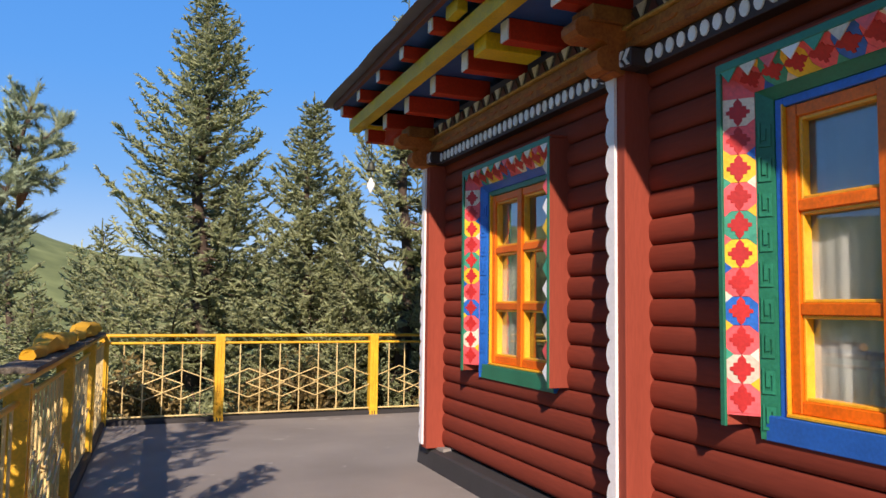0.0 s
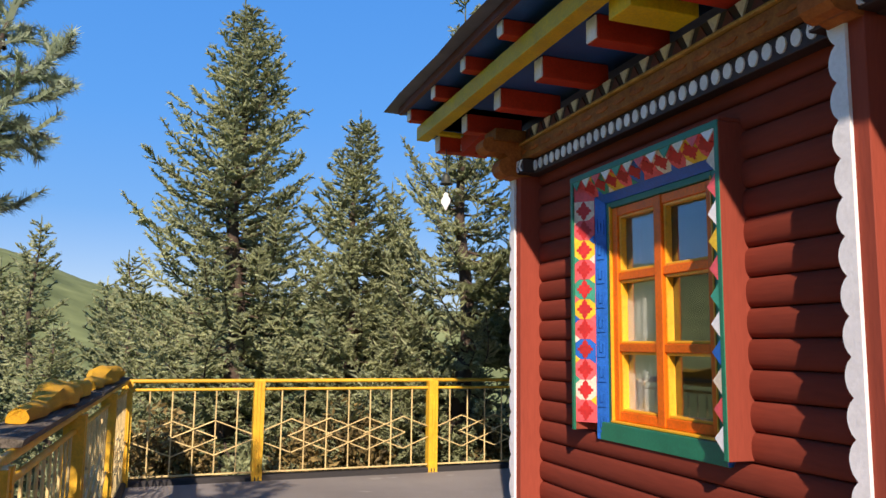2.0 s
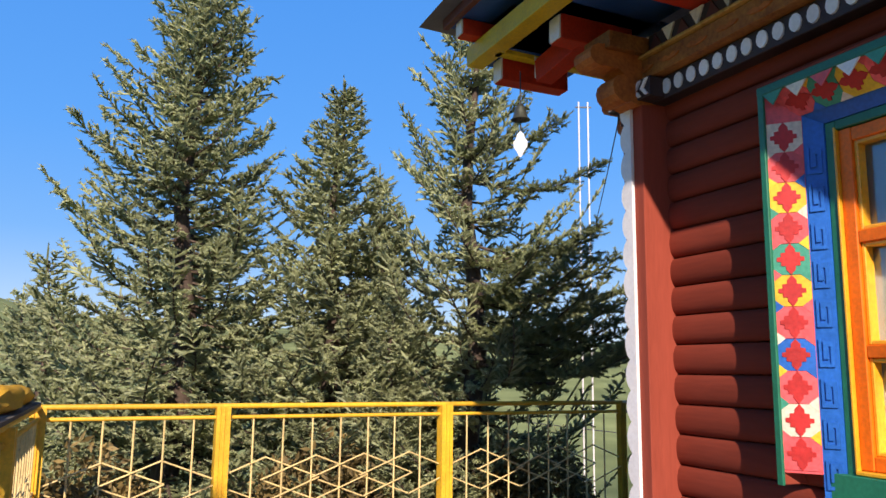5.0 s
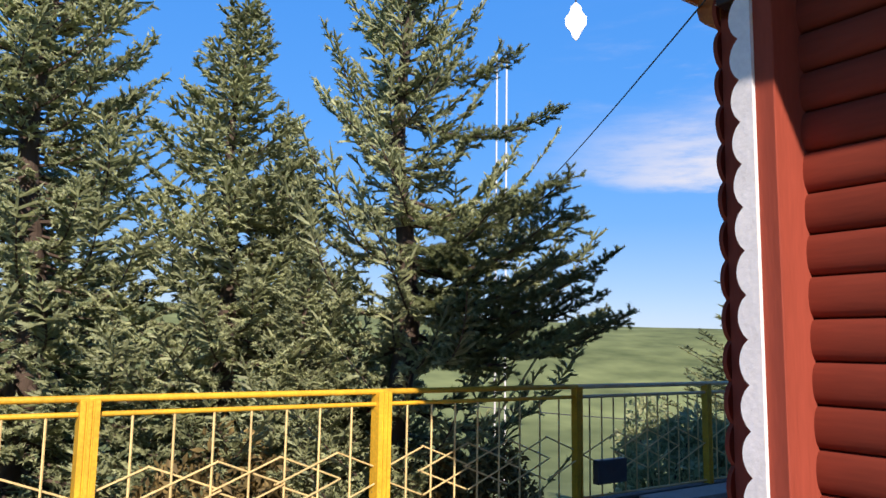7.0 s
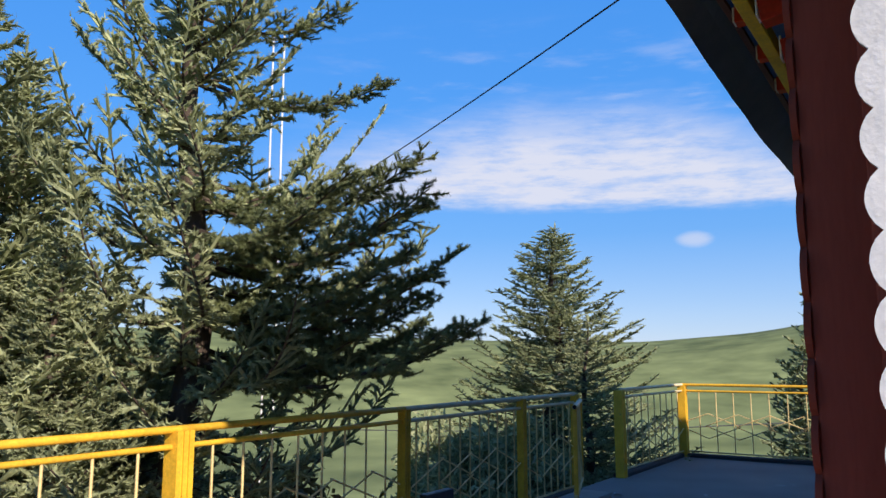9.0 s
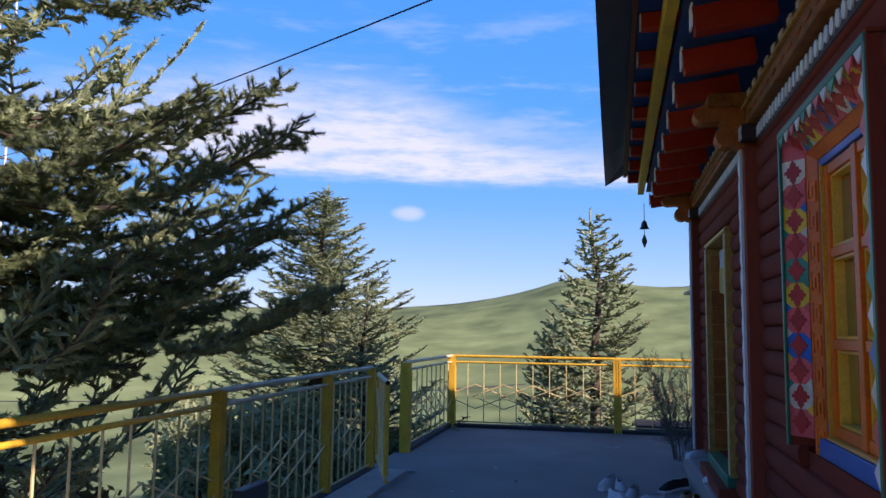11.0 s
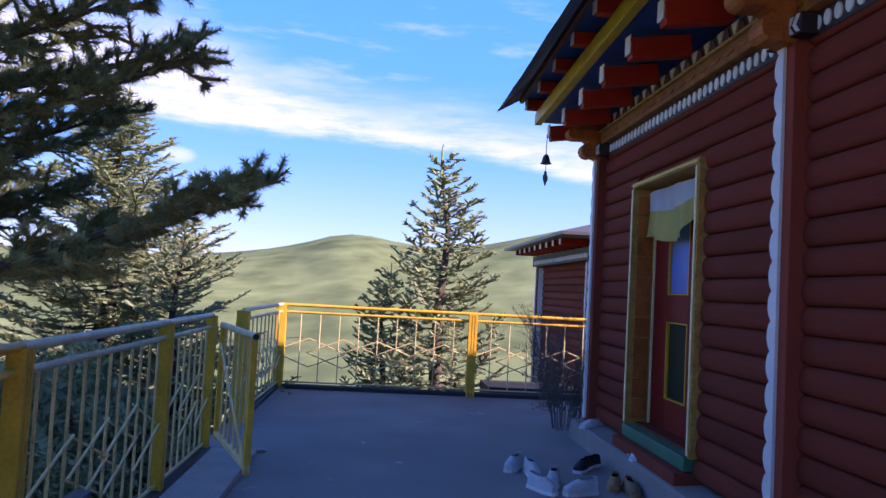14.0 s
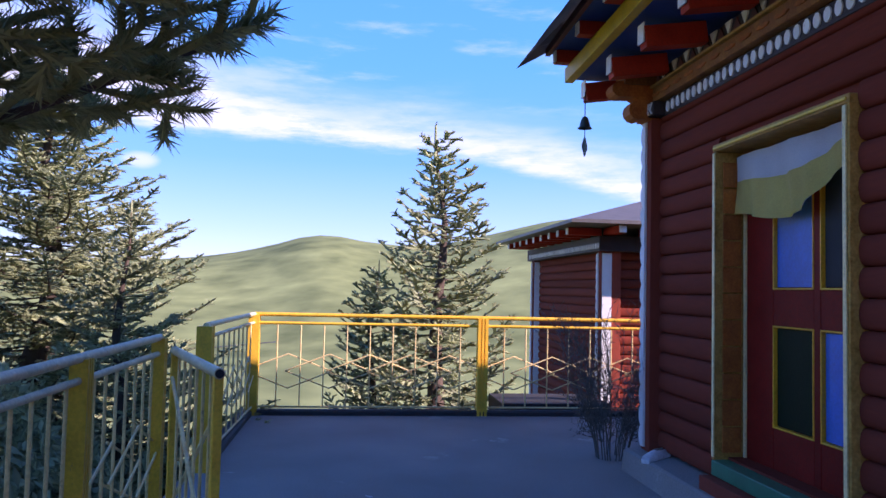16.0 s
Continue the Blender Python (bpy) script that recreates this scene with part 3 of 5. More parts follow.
for u in FIN_N:
    f = fin(MN, u, 1, 0.27 if u < 1 else 0.20)
    if u < 1:
        edge = [(p, q) for p, q in scallop_outline(BASE + 0.01, 2.80)]
        place("scalloped_edge", prism_mesh("scalloped_edge", edge, 0.018, BOARD, "y"), f, Matrix.Translation((-0.052, 0.271, 0)), "dark red scalloped strip")


# cornice: dots, carved band, triangles
def cornice(m, a, b, fins):
    t = thing("trim_cornice", "painted cornice with white dots, carved band and triangles", "cornice", m, kind="structure")
    box("dot_board", (a, 0.0, 2.74), (b, 0.13, 2.855), DARK_BAND, t)
    box("carved_band", (a, 0.0, 2.859), (b, 0.19, 2.965), BROWN, t)
    box("carved_lip", (a, 0.0, 2.967), (b, 0.215, 2.985), GOLD, t)
    box("triangle_board", (a, 0.0, 2.987), (b, 0.17, 3.09), DARK_BAND, t)
    dot = prism_mesh("dot", [(0.030 * math.cos(i * math.pi / 5), 0.040 * math.sin(i * math.pi / 5)) for i in range(10)], 0.012, WHITE, "y")
    u = a + 0.25
    while u < b - 0.2:
        if all(abs(u - f) > 0.12 for f in fins):
            place("dot", dot, t, Matrix.Translation((u, 0.127, 2.800)))
        u += 0.088
    tri_c = prism_mesh("triangle", [(-0.045, 0.0), (0.045, 0.0), (0, -0.085)], 0.012, CREAM, "y")
    tri_b = prism_mesh("triangle", [(-0.055, 0.0), (0.055, 0.0), (0, 0.085)], 0.010, FASCIA, "y")
    u, k = a + 0.15, 0
    while u < b - 0.1:
        place("triangle", tri_c, t, Matrix.Translation((u, 0.168, 3.085)))
        place("triangle", tri_b, t, Matrix.Translation((u + 0.10, 0.168, 2.992)))
        u += 0.20
    # carved ripples on the band
    rip = prism_mesh("ripple", [(-0.07, 0), (-0.03, 0.012), (0.0, 0.0), (0.03, 0.012), (0.07, 0), (0.05, -0.012), (0, -0.018), (-0.05, -0.012)], 0.012, BRACKET, "y")
    u = a + 0.2
    while u < b - 0.1:
        place("ripple", rip, t, Matrix.Translation((u, 0.186, 2.912)))
        u += 0.19
    return t


cornice(MW, -LEN_W, 0.24, FIN_W)
cornice(MN @ Matrix.Translation((0, 0, -0.045)), -0.19, LEN_N + 0.1, FIN_N)


def bracket(m, u):
    """A carved bracket over a wall end: a scroll, a chevron board and a round boss."""
    t = thing("carved_bracket", "carved orange eave bracket over the boarded wall end", "bracket", m @ Matrix.Translation((u, 0, 0)), "carved brackets")
    scroll = [(0.10, 2.74), (0.22, 2.72)] + [(0.30 + 0.075 * math.cos(a), 2.80 + 0.075 * math.sin(a)) for a in [radians(-120 + 30 * i) for i in range(8)]] + [(0.34, 2.90)] + \
             [(0.44 + 0.07 * math.cos(a), 2.955 + 0.06 * math.sin(a)) for a in [radians(-110 + 30 * i) for i in range(8)]] + [(0.36, 3.06), (0.10, 3.06)]
    place("scroll", prism_mesh("scroll", scroll, 0.15, BRACKET, "x"), t, Matrix.Translation((-0.075, 0, 0)), "orange carved scroll")
    box("cap_block", (-0.11, 0.1, 2.99), (0.11, 0.42, 3.08), BROWN, t)
    box("chevron_board", (-0.17, 0.1, 2.745), (0.17, 0.225, 2.85), DARK_BAND, t)
    for k in (-1, 1):
        for d in (0.0, 0.055):
            x0 = k * (0.05 + d)
            ch = [(x0, 2.795), (x0 + k * 0.035, 2.84), (x0 + k * 0.058, 2.84), (x0 + k * 0.023, 2.795), (x0 + k * 0.058, 2.755), (x0 + k * 0.035, 2.755)]
            place("chevron", prism_mesh("chevron", ch, 0.012, WHITE, "y"), t, Matrix.Translation((0, 0.222, 0)))
    return t


for u in FIN_W:
    bracket(MW, u)
for u in (-2.06, -5.26):
    # short yellow outriggers between two rafters carry the eave beam
    arm = thing("eave_outrigger", "short yellow beam running out from the wall under the eave", "beam", MW @ Matrix.Translation((u, 0, 0)), "eave outriggers")
    box("inner_arm", (-0.10, 0.19, 3.12), (0.10, 0.595, 3.236), YELLOW_BEAM, arm)
    box("outer_arm", (-0.10, 0.725, 3.345), (0.10, 0.80, 3.436), YELLOW_BEAM, arm)
for u in FIN_N:
    bracket(MN @ Matrix.Translation((0, 0, -0.045)), u)

# eaves and roof
roof = thing("roof", "overhanging roof with red rafters, blue soffit and yellow beam", "roof", None, kind="structure")


def eave(m, a, b, l1, beam, l2, edge, step, first):
    """Two tiers of rafters with white ends, the beam between them, the boards and the edge of the roofing, in a wall's own axes."""
    def sink(x):
        """How far the long north eave has sunk, by the place along the wall."""
        return -0.032 * max(0.0, x - 2.4) if m is MN else 0.0

    def put(name, lo, hi, material, label="", dip=0.0):
        ob = box(name, lo, hi, material, roof, label)
        mid = ob.matrix_basis.translation.copy()
        mid.z += sink(mid.x) - dip / 2
        lean = Matrix.Rotation(-math.atan2(dip, hi[1] - lo[1]), 4, 'X')
        ob.matrix_basis = m @ Matrix.Translation(mid) @ lean

    def run(name, v0, v1, z0, z1, material, label=""):
        """A board along the eave: level, then sloping where the eave sinks."""
        knee = 2.4 if m is MN else b
        put(name, (a, v0, z0), (knee, v1, z1), material, label)
        if knee < b:
            ob = box(name, (knee + 0.001, v0, z0), (b, v1, z1), material, roof, label)
            mid = ob.matrix_basis.translation.copy()
            mid.z += sink(mid.x)
            ob.matrix_basis = m @ Matrix.Translation(mid) @ Matrix.Rotation(math.atan(0.032), 4, 'Y')

    dip = 0.06 if m is MN else 0.0
    root = 0.20 if m is MN else 0.10
    u = first
    while u > a:
        put("rafter", (u - 0.055, root, 3.095), (u + 0.055, l1, 3.235), RAFTER, "", dip)
        put("rafter_end", (u - 0.050, l1 + 0.001, 3.10 - dip / 2), (u + 0.050, l1 + 0.012, 3.23 - dip / 2), WHITE)
        put("upper_rafter", (u - 0.045, beam - 0.25, 3.335), (u + 0.045, l2, 3.435), RAFTER)
        put("upper_rafter_end", (u - 0.040, l2 + 0.001, 3.34), (u + 0.040, l2 + 0.012, 3.43), WHITE)
        u -= step
    half = 0.055 if m is MW else 0.035
    run("soffit", 0.02, beam - 0.06, 3.238, 3.262, BLUE_SOFFIT)
    run("yellow_beam", beam - half, beam + half, 3.210, 3.330, YELLOW_BEAM, "yellow painted eave beam")
    run("upper_soffit", beam - 0.20, edge - 0.10, 3.438, 3.458, BLUE_SOFFIT)
    run("fascia", edge - 0.10, edge - 0.06, 3.42, 3.485, FASCIA)


eave(MW, -LEN_W, 0.95, 0.56, 0.66, 0.82, 0.94, 0.64, 0.82)
eave(MN, -0.62, LEN_N + 0.36, 0.62, 0.72, 0.86, 0.98, 0.62, LEN_N + 0.26)
# roofing: a thin hipped sheet with an upturned, uneven edge
bm = bmesh.new()
X0, X1, Y0, Y1 = 1.44, 9.70, -4.2, 7.35
def lip(x, y):
    return 3.485 + 0.018 * noise.noise(Vector((x * 2.1, y * 2.1, 0)))
def droop(x, y, inset):
    """The north edge of the sheet hangs lower than the west one."""
    if y < Y1 - inset - 0.01:
        return 0.0
    return -0.30 * min(1, max(0, (x - 2.6) / 3.9)) * max(0, 1 - inset / 0.30)
rings = []
for inset, rise in ((0.0, 0.0), (0.14, 0.01), (0.30, 0.02), (1.6, 0.42), (3.6, 0.95)):
    row = []
    for (ax, ay), (bx, by) in (((X0, Y0), (X1, Y0)), ((X1, Y0), (X1, Y1)), ((X1, Y1), (X0, Y1)), ((X0, Y1), (X0, Y0))):
        for k in range(24):
            f = k / 24
            x, y = ax + (bx - ax) * f, ay + (by - ay) * f
            cx, cy = (X0 + X1) / 2, (Y0 + Y1) / 2
            x = min(max(x, X0 + inset), X1 - inset)
            y = min(max(y, Y0 + inset), Y1 - inset)
            skew = 0.035 * (y - Y1) if x < 3 else 0.0
            row.append(bm.verts.new((x + skew * max(0, 1 - inset / 3), y, lip(x, y) + rise + droop(x, y, inset))))
    rings.append(row)
for r0, r1 in zip(rings, rings[1:]):
    n = len(r0)
    for i in range(n):
        bm.faces.new((r0[i], r0[(i + 1) % n], r1[(i + 1) % n], r1[i]))
bm.faces.new(rings[-1])
bmesh.ops.solidify(bm, geom=list(bm.faces), thickness=0.022)
place("roofing", finish("roofing", bm, ROOFING), roof, None, "thin grey metal roofing")


# ---- windows ----
TILES = [PINK, SUNNY, PINK, CREAM, PINK, BLUE, PINK, SUNNY, TEAL]


def window(name, m, uc, zs, inner, casing, sill, label, pane_glass=GLASS):
    """A projecting splayed surround painted with diamonds, an inner carved board, a casing, and a six-pane sash."""
    dz = zs
    t = thing(name, label, "window", m @ Matrix.Translation((uc, 0, dz)), kind="structure")

    def splay(nm, h0, v0, z0, h1, v1, z1, low, material):
        for s in (-1, 1):
            bm = bmesh.new()
            q = [(s * h0, v0, low), (s * h1, v1, low), (s * h1, v1, z1), (s * h0, v0, z0)]
            r = [(s * h0, -0.02, low), (s * h1, -0.02, low), (s * h1, -0.02, z1), (s * h0, -0.02, z0)]
            hexa(bm, q, r)
            place(nm, finish(nm, bm, material), t)
        bm = bmesh.new()
        q = [(-h0, v0, z0), (h0, v0, z0), (h1, v1, z1), (-h1, v1, z1)]
        r = [(-h0, -0.02, z0), (h0, -0.02, z0), (h1, -0.02, z1), (-h1, -0.02, z1)]
        hexa(bm, q, r)
        place(nm, finish(nm, bm, material), t)

    def hexa(bm, q, r):
        a = [bm.verts.new(p) for p in q]
        b = [bm.verts.new(p) for p in r]
        bm.faces.new(a)
        bm.faces.new(b[::-1])
        for i in range(4):
            j = (i + 1) % 4
            bm.faces.new((a[i], b[i], b[j], a[j]))

    H0, V0, Z0 = 0.715, 0.165, 2.535
    H1, V1, Z1 = 0.605, 0.075, 2.425
    LOW = 0.985
    splay("patterned_board", H0, V0, Z0, H1, V1, Z1, LOW, PINK)
    # outer skin and its green lip
    for s in (-1, 1):
        box("outer_board", (s * H0, -0.01, LOW - 0.05), (s * (H0 + 0.022), V0 + 0.012, Z0 + 0.022), BOARD, t)
        box("green_lip", (s * (H0 - 0.012), V0 + 0.001, LOW - 0.05), (s * (H0 + 0.018), V0 + 0.016, Z0 + 0.018), GREEN, t)
    box("outer_board", (-H0 - 0.022, -0.01, Z0 + 0.024), (H0 + 0.022, V0 + 0.012, Z0 + 0.044), BOARD, t)
    box("green_lip", (-H0 - 0.018, V0 + 0.001, Z0 - 0.008), (H0 + 0.018, V0 + 0.018, Z0 + 0.030), GREEN, t)
    # a row of painted teeth along the front lip, on the top and one side
    teeth = (WHITE, PINK, CREAM, BLUE, WHITE, TEAL, PINK, SUNNY)
    for i in range(12):
        tooth = prism_mesh("tooth", [(-0.050, 0.0), (0.050, 0.0), (0.0, -0.056)], 0.006, (WHITE, PINK, CREAM, TEAL)[i % 4], "y")
        place("tooth", tooth, t, Matrix.Translation((-H0 + 0.06 + 0.119 * i, V0 + 0.008, Z0 - 0.008)))
    for i in range(11):
        tooth = prism_mesh("tooth", [(0.0, -0.062), (0.0, 0.062), (0.062, 0.0)], 0.006, teeth[i % 8], "y")
        place("tooth", tooth, t, Matrix.Translation((-H0 + 0.012, V0 + 0.008, LOW + 0.05 + 0.134 * i)))
    # tiles and stepped diamonds on the splayed faces
    cell = 0.128
    def tiles(origin, along, across, normal, count, width, start):
        for i in range(count):
            c = Vector(origin) + Vector(along) * (cell * (i + 0.5))
            f = axes(c, across, normal, along)
            col = TILES[(i + start) % len(TILES)]
            sq = prism_mesh("tile", [(-width / 2, -cell * 0.49), (width / 2, -cell * 0.49), (width / 2, cell * 0.49), (-width / 2, cell * 0.49)], 0.003, col, "y")
            slab = place("tile", sq, t, f)
            d = width * 0.36
            dia = [(0, -0.064), (d * 0.35, -0.042), (d * 0.35, -0.028), (d * 0.7, -0.026), (d * 0.7, -0.010), (d, -0.008), (d, 0.008), (d * 0.7, 0.010), (d * 0.7, 0.026), (d * 0.35, 0.028), (d * 0.35, 0.042),
                   (0, 0.064), (-d * 0.35, 0.042), (-d * 0.35, 0.028), (-d * 0.7, 0.026), (-d * 0.7, 0.010), (-d, 0.008), (-d, -0.008), (-d * 0.7, -0.010), (-d * 0.7, -0.026), (-d * 0.35, -0.028), (-d * 0.35, -0.042)]
            under(place("diamond", prism_mesh("diamond", dia, 0.006, CRIMSON, "y"), t, f), slab)
            ed = [(-width / 2, cell * 0.5 - 0.012), (-0.012, cell * 0.5 + 0.0), (-width / 2, cell * 0.5 + 0.012)]
            for sg in (-1, 1):
                tri = prism_mesh("edge_tooth", [(sg * -p, q) for p, q in [(-width / 2, cell * 0.5 - 0.030), (-width * 0.24, cell * 0.5), (-width / 2, cell * 0.5 + 0.030)]], 0.0045,
                                 (PINK, TEAL, SUNNY, CREAM, BLUE, PINK)[(i + 2 * (sg > 0)) % 6], "y")
                if i < count - 1:
                    place("edge_tooth", tri, t, f)
    wide = math.hypot(H0 - H1, V0 - V1)
    for s in (-1, 1):
        across = Vector((s * (H1 - H0), V1 - V0, 0))
        normal = Vector((0, 0, 1)).cross(across) if s > 0 else across.cross(Vector((0, 0, 1)))
        normal = normal.normalized()
        if normal.y < 0:
            normal = -normal
        mid = Vector((s * (H0 + H1) / 2, (V0 + V1) / 2, LOW + 0.01)) + normal * 0.001
        tiles(mid, (0, 0, 1), across, normal, 11, wide, 2 if s > 0 else 5)
    across = Vector((0, V1 - V0, Z1 - Z0))
    normal = Vector((0, 1, -1)).normalized()
    normal = (Vector((0, V0 - V1, 0)) * 0 + Vector((1, 0, 0)).cross(across)).normalized()
    if normal.y < 0:
        normal = -normal
    mid = Vector((-0.64, (V0 + V1) / 2, (Z0 + Z1) / 2)) + normal * 0.001
    tiles(mid, (1, 0, 0), across, normal, 10, math.hypot(V0 - V1, Z0 - Z1), 0)
    # carved inner board with key-pattern blocks
    splay("carved_board", H1, V1 - 0.002, Z1, 0.535, 0.035, 2.375, 0.89, inner)
    for s in (-1, 1):
        for i in range(9):
            z = 0.98 + 0.155 * i
            across = Vector((s * (0.535 - H1), 0.035 - V1, 0)).normalized()
            normal = Vector((-across.y, across.x, 0))
            if normal.y < 0:
                normal = -normal
            f = axes(Vector((s * (0.535 + H1) / 2, (0.035 + V1) / 2, z)) + normal * 0.001, across, normal, (0, 0, 1))
            ring = [(-0.028, -0.05), (0.028, -0.05), (0.028, 0.05), (-0.012, 0.05), (-0.012, -0.02), (0.006, -0.02), (0.006, 0.03), (0.014, 0.03), (0.014, -0.036), (-0.018, -0.036), (-0.018, 0.06), (-0.028, 0.06)]
            place("key_carving", prism_mesh("key_carving", ring, 0.006, inner, "y"), t, f)
    # casing
    for s in (-1, 1):
        box("casing", (s * 0.535, -0.05, 0.90), (s * 0.488, 0.030, 2.375), casing, t)
        box("casing_bead", (s * 0.494, -0.03, 1.0), (s * 0.484, 0.038, 2.345), AMBER, t)
    box("casing", (-0.488, -0.05, 2.335), (0.488, 0.030, 2.375), casing, t)
    s0 = box("sill", (-0.60, -0.05, 0.885), (0.60, 0.062, 0.995), sill, t)
    box("sill_bead", (-0.485, -0.03, 0.997), (0.485, 0.050, 1.012), AMBER, t)
    # sash
    S, B, T = 0.484, 1.014, 2.333
    box("stile", (-S, -0.05, B), (-S + 0.055, 0.020, T), ORANGE, t)
    box("stile", (S - 0.055, -0.05, B), (S, 0.020, T), ORANGE, t)
    box("mullion", (-0.035, -0.05, B), (0.035, 0.024, T), ORANGE, t)
    levels = [B, B + 0.44, B + 0.88, T]
    for k, z in enumerate(levels):
        hh = 0.055 if k in (0, 3) else 0.05
        z0 = z if k == 0 else (z - hh if k == 3 else z - hh / 2)
        for x0, x1 in ((-S + 0.055, -0.035), (0.035, S - 0.055)):
            box("rail", (x0, -0.05, z0), (x1, 0.016, z0 + hh), ORANGE, t)
    for x0, x1 in ((-S + 0.055, -0.035), (0.035, S - 0.055)):
        for k in range(3):
            z0 = levels[k] + (0.055 if k == 0 else 0.025)
            z1 = levels[k + 1] - (0.055 if k == 2 else 0.025)
            beads = []
            for a, b in (((x0, z0), (x0 + 0.016, z1)), ((x1 - 0.016, z0), (x1, z1)), ((x0 + 0.016, z0), (x1 - 0.016, z0 + 0.016)), ((x0 + 0.016, z1 - 0.016), (x1 - 0.016, z1))):
                beads.append(box("bead", (a[0], -0.045, a[1]), (b[0], 0.004, b[1]), AMBER, t))
            pane = box("pane", (x0 + 0.002, -0.042, z0 + 0.002), (x1 - 0.002, -0.038, z1 - 0.002), pane_glass, t, "", 0)
            pane.visible_shadow = False
            for bead in beads:
                under(bead, pane)
    return t


window("window_1", MW, -1.52, 0, BLUE, GREEN, GREEN, "six-pane orange window in a painted diamond surround, green sill")
window("window_2", MW, -4.55, 0, GREEN, BLUE, BLUE, "six-pane orange window in a painted diamond surround, blue sill")
window("window_3", MN, 1.57, -0.04, ORANGE, BLUE, BLUE, "shaded six-pane window reflecting the sky, blue sill", GLASS_BRIGHT)


def curtain(m, u0, u1, z0, z1, v, label):
    bm = bmesh.new()
    n = 36
    a = []
    for i in range(n + 1):
        f = i / n
        w = v + 0.007 * math.sin(f * 17) + 0.004 * math.sin(f * 41 + 1)
        a.append((bm.verts.new((u0 + (u1 - u0) * f, w, z0 + 0.01 * math.sin(f * 9))), bm.verts.new((u0 + (u1 - u0) * f, v + 0.6 * (w - v), z1))))
    for p, q in zip(a, a[1:]):
        bm.faces.new((p[0], q[0], q[1], p[1]))
    bmesh.ops.solidify(bm, geom=list(bm.faces), thickness=0.003)
    ob = place("curtain", finish("curtain", bm, CURTAIN, True), None, m)
    return tagged(ob, label, "curtain", "window curtains")


curtain(MW, -1.52 + 0.02, -1.52 + 0.56, 0.75, 2.47, -0.068, "pale curtain drawn to one side behind the panes")
curtain(MW, -4.55 + 0.05, -4.55 + 0.55, 0.75, 2.47, -0.068, "pale curtain hanging behind the panes")
curtain(MW, -4.55 - 0.56, -4.55 - 0.30, 0.75, 2.47, -0.13, "pale curtain hanging behind the panes")
curtain(MN, 1.57 + 0.25, 1.57 + 0.56, 0.75, 2.44, -0.13, "pale curtain drawn to one side behind the panes")
for m, u0, u1 in ((MW, -2.2, -0.85), (MW, -5.2, -3.9), (MN, 0.9, 2.2)):
    rod = bar("curtain_rail", (u0, -0.235, 2.48), (u1, -0.235, 2.48), 0.02, OLD_WOOD)
    rod.matrix_basis = m @ rod.matrix_basis
    tagged(rod, "thin curtain rail over the window", "curtain rail", "curtain rails")

# ---- the door ----
door = thing("door_1", "red panelled door with blue and green panels in a gold carved frame", "door", MN @ Matrix.Translation((DOOR_U, 0, 0)), kind="structure")
DL, DT = 0.36, 2.265
for s in (-1, 1):
    box("frame_outer", (s * 0.675, -0.06, DL - 0.02), (s * 0.640, 0.17, DT), GOLD, door, "gold carved frame")
    box("frame_bead", (s * 0.662, 0.171, DL), (s * 0.636, 0.180, DT - 0.01), PALE_TRIM, door)
    for i in range(11):
        box("frame_carving", (s * 0.631, 0.005, DL + 0.03 + 0.165 * i), (s * 0.620, 0.125, DL + 0.185 + 0.165 * i), BRACKET, door)
    box("inner_bead", (s * 0.631, -0.045, DL), (s * 0.612, -0.010, DT - 0.05), PALE_TRIM, door)
box("frame_outer", (-0.675, -0.06, DT), (0.675, 0.17, DT + 0.045), GOLD, door)
box("frame_bead", (-0.66, 0.171, DT + 0.012), (0.66, 0.180, DT + 0.028), SUNNY, door)
box("threshold", (-0.64, -0.09, 0.255), (0.64, 0.19, 0.345), GREEN, door, "green painted threshold")
box("step", (-0.66, 0.0, 0.15), (0.66, 0.26, 0.25), BOARD, door)
leaf = box("door_leaf", (-0.630, -0.09, DL), (0.630, -0.055, DT), DOOR_RED, door, "red door leaf")
for x0, x1 in ((0.31, 0.612), (-0.15, -0.09), (-0.612, -0.53)):
    under(box("door_stile", (x0, -0.055, DL), (x1, -0.026, DT - 0.05), DOOR_RED, door), leaf)
for z0, z1 in ((DL, 0.60), (1.19, 1.40), (2.10, DT - 0.05)):
    for x0, x1 in ((-0.09, 0.31), (-0.53, -0.15)):
        under(box("door_rail", (x0, -0.055, z0), (x1, -0.028, z1), DOOR_RED, door), leaf)
# The upper black panel has the doorway's deep shade put into its colour.
for x0, x1, z0, z1, c in ((-0.09, 0.31, 1.40, 2.10, BLUE), (-0.53, -0.15, 1.40, 2.10, RUBBER), (-0.09, 0.31, 0.60, 1.19, DOOR_GREEN), (-0.53, -0.15, 0.60, 1.19, BLUE)):
    under(box("door_panel", (x0 + 0.014, -0.054, z0 + 0.014), (x1 - 0.014, -0.044, z1 - 0.014), c, door, "blue painted panel" if c is BLUE else "dark panel, green below, shade-black above"), leaf)
    for a, b in (((x0, z0), (x0 + 0.010, z1)), ((x1 - 0.010, z0), (x1, z1)), ((x0 + 0.010, z0), (x1 - 0.010, z0 + 0.010)), ((x0 + 0.010, z1 - 0.010), (x1 - 0.010, z1))):
        under(box("panel_bead", (a[0], -0.054, a[1]), (b[0], -0.022, b[1]), AMBER, door), leaf)
under(bar("door_handle", (-0.57, 0.005, 1.22), (-0.57, 0.005, 1.38), 0.022, TIN, door), leaf)
for z in (1.24, 1.36):
    under(bar("handle_stem", (-0.57, -0.03, z), (-0.57, 0.005, z), 0.014, TIN, door), leaf)

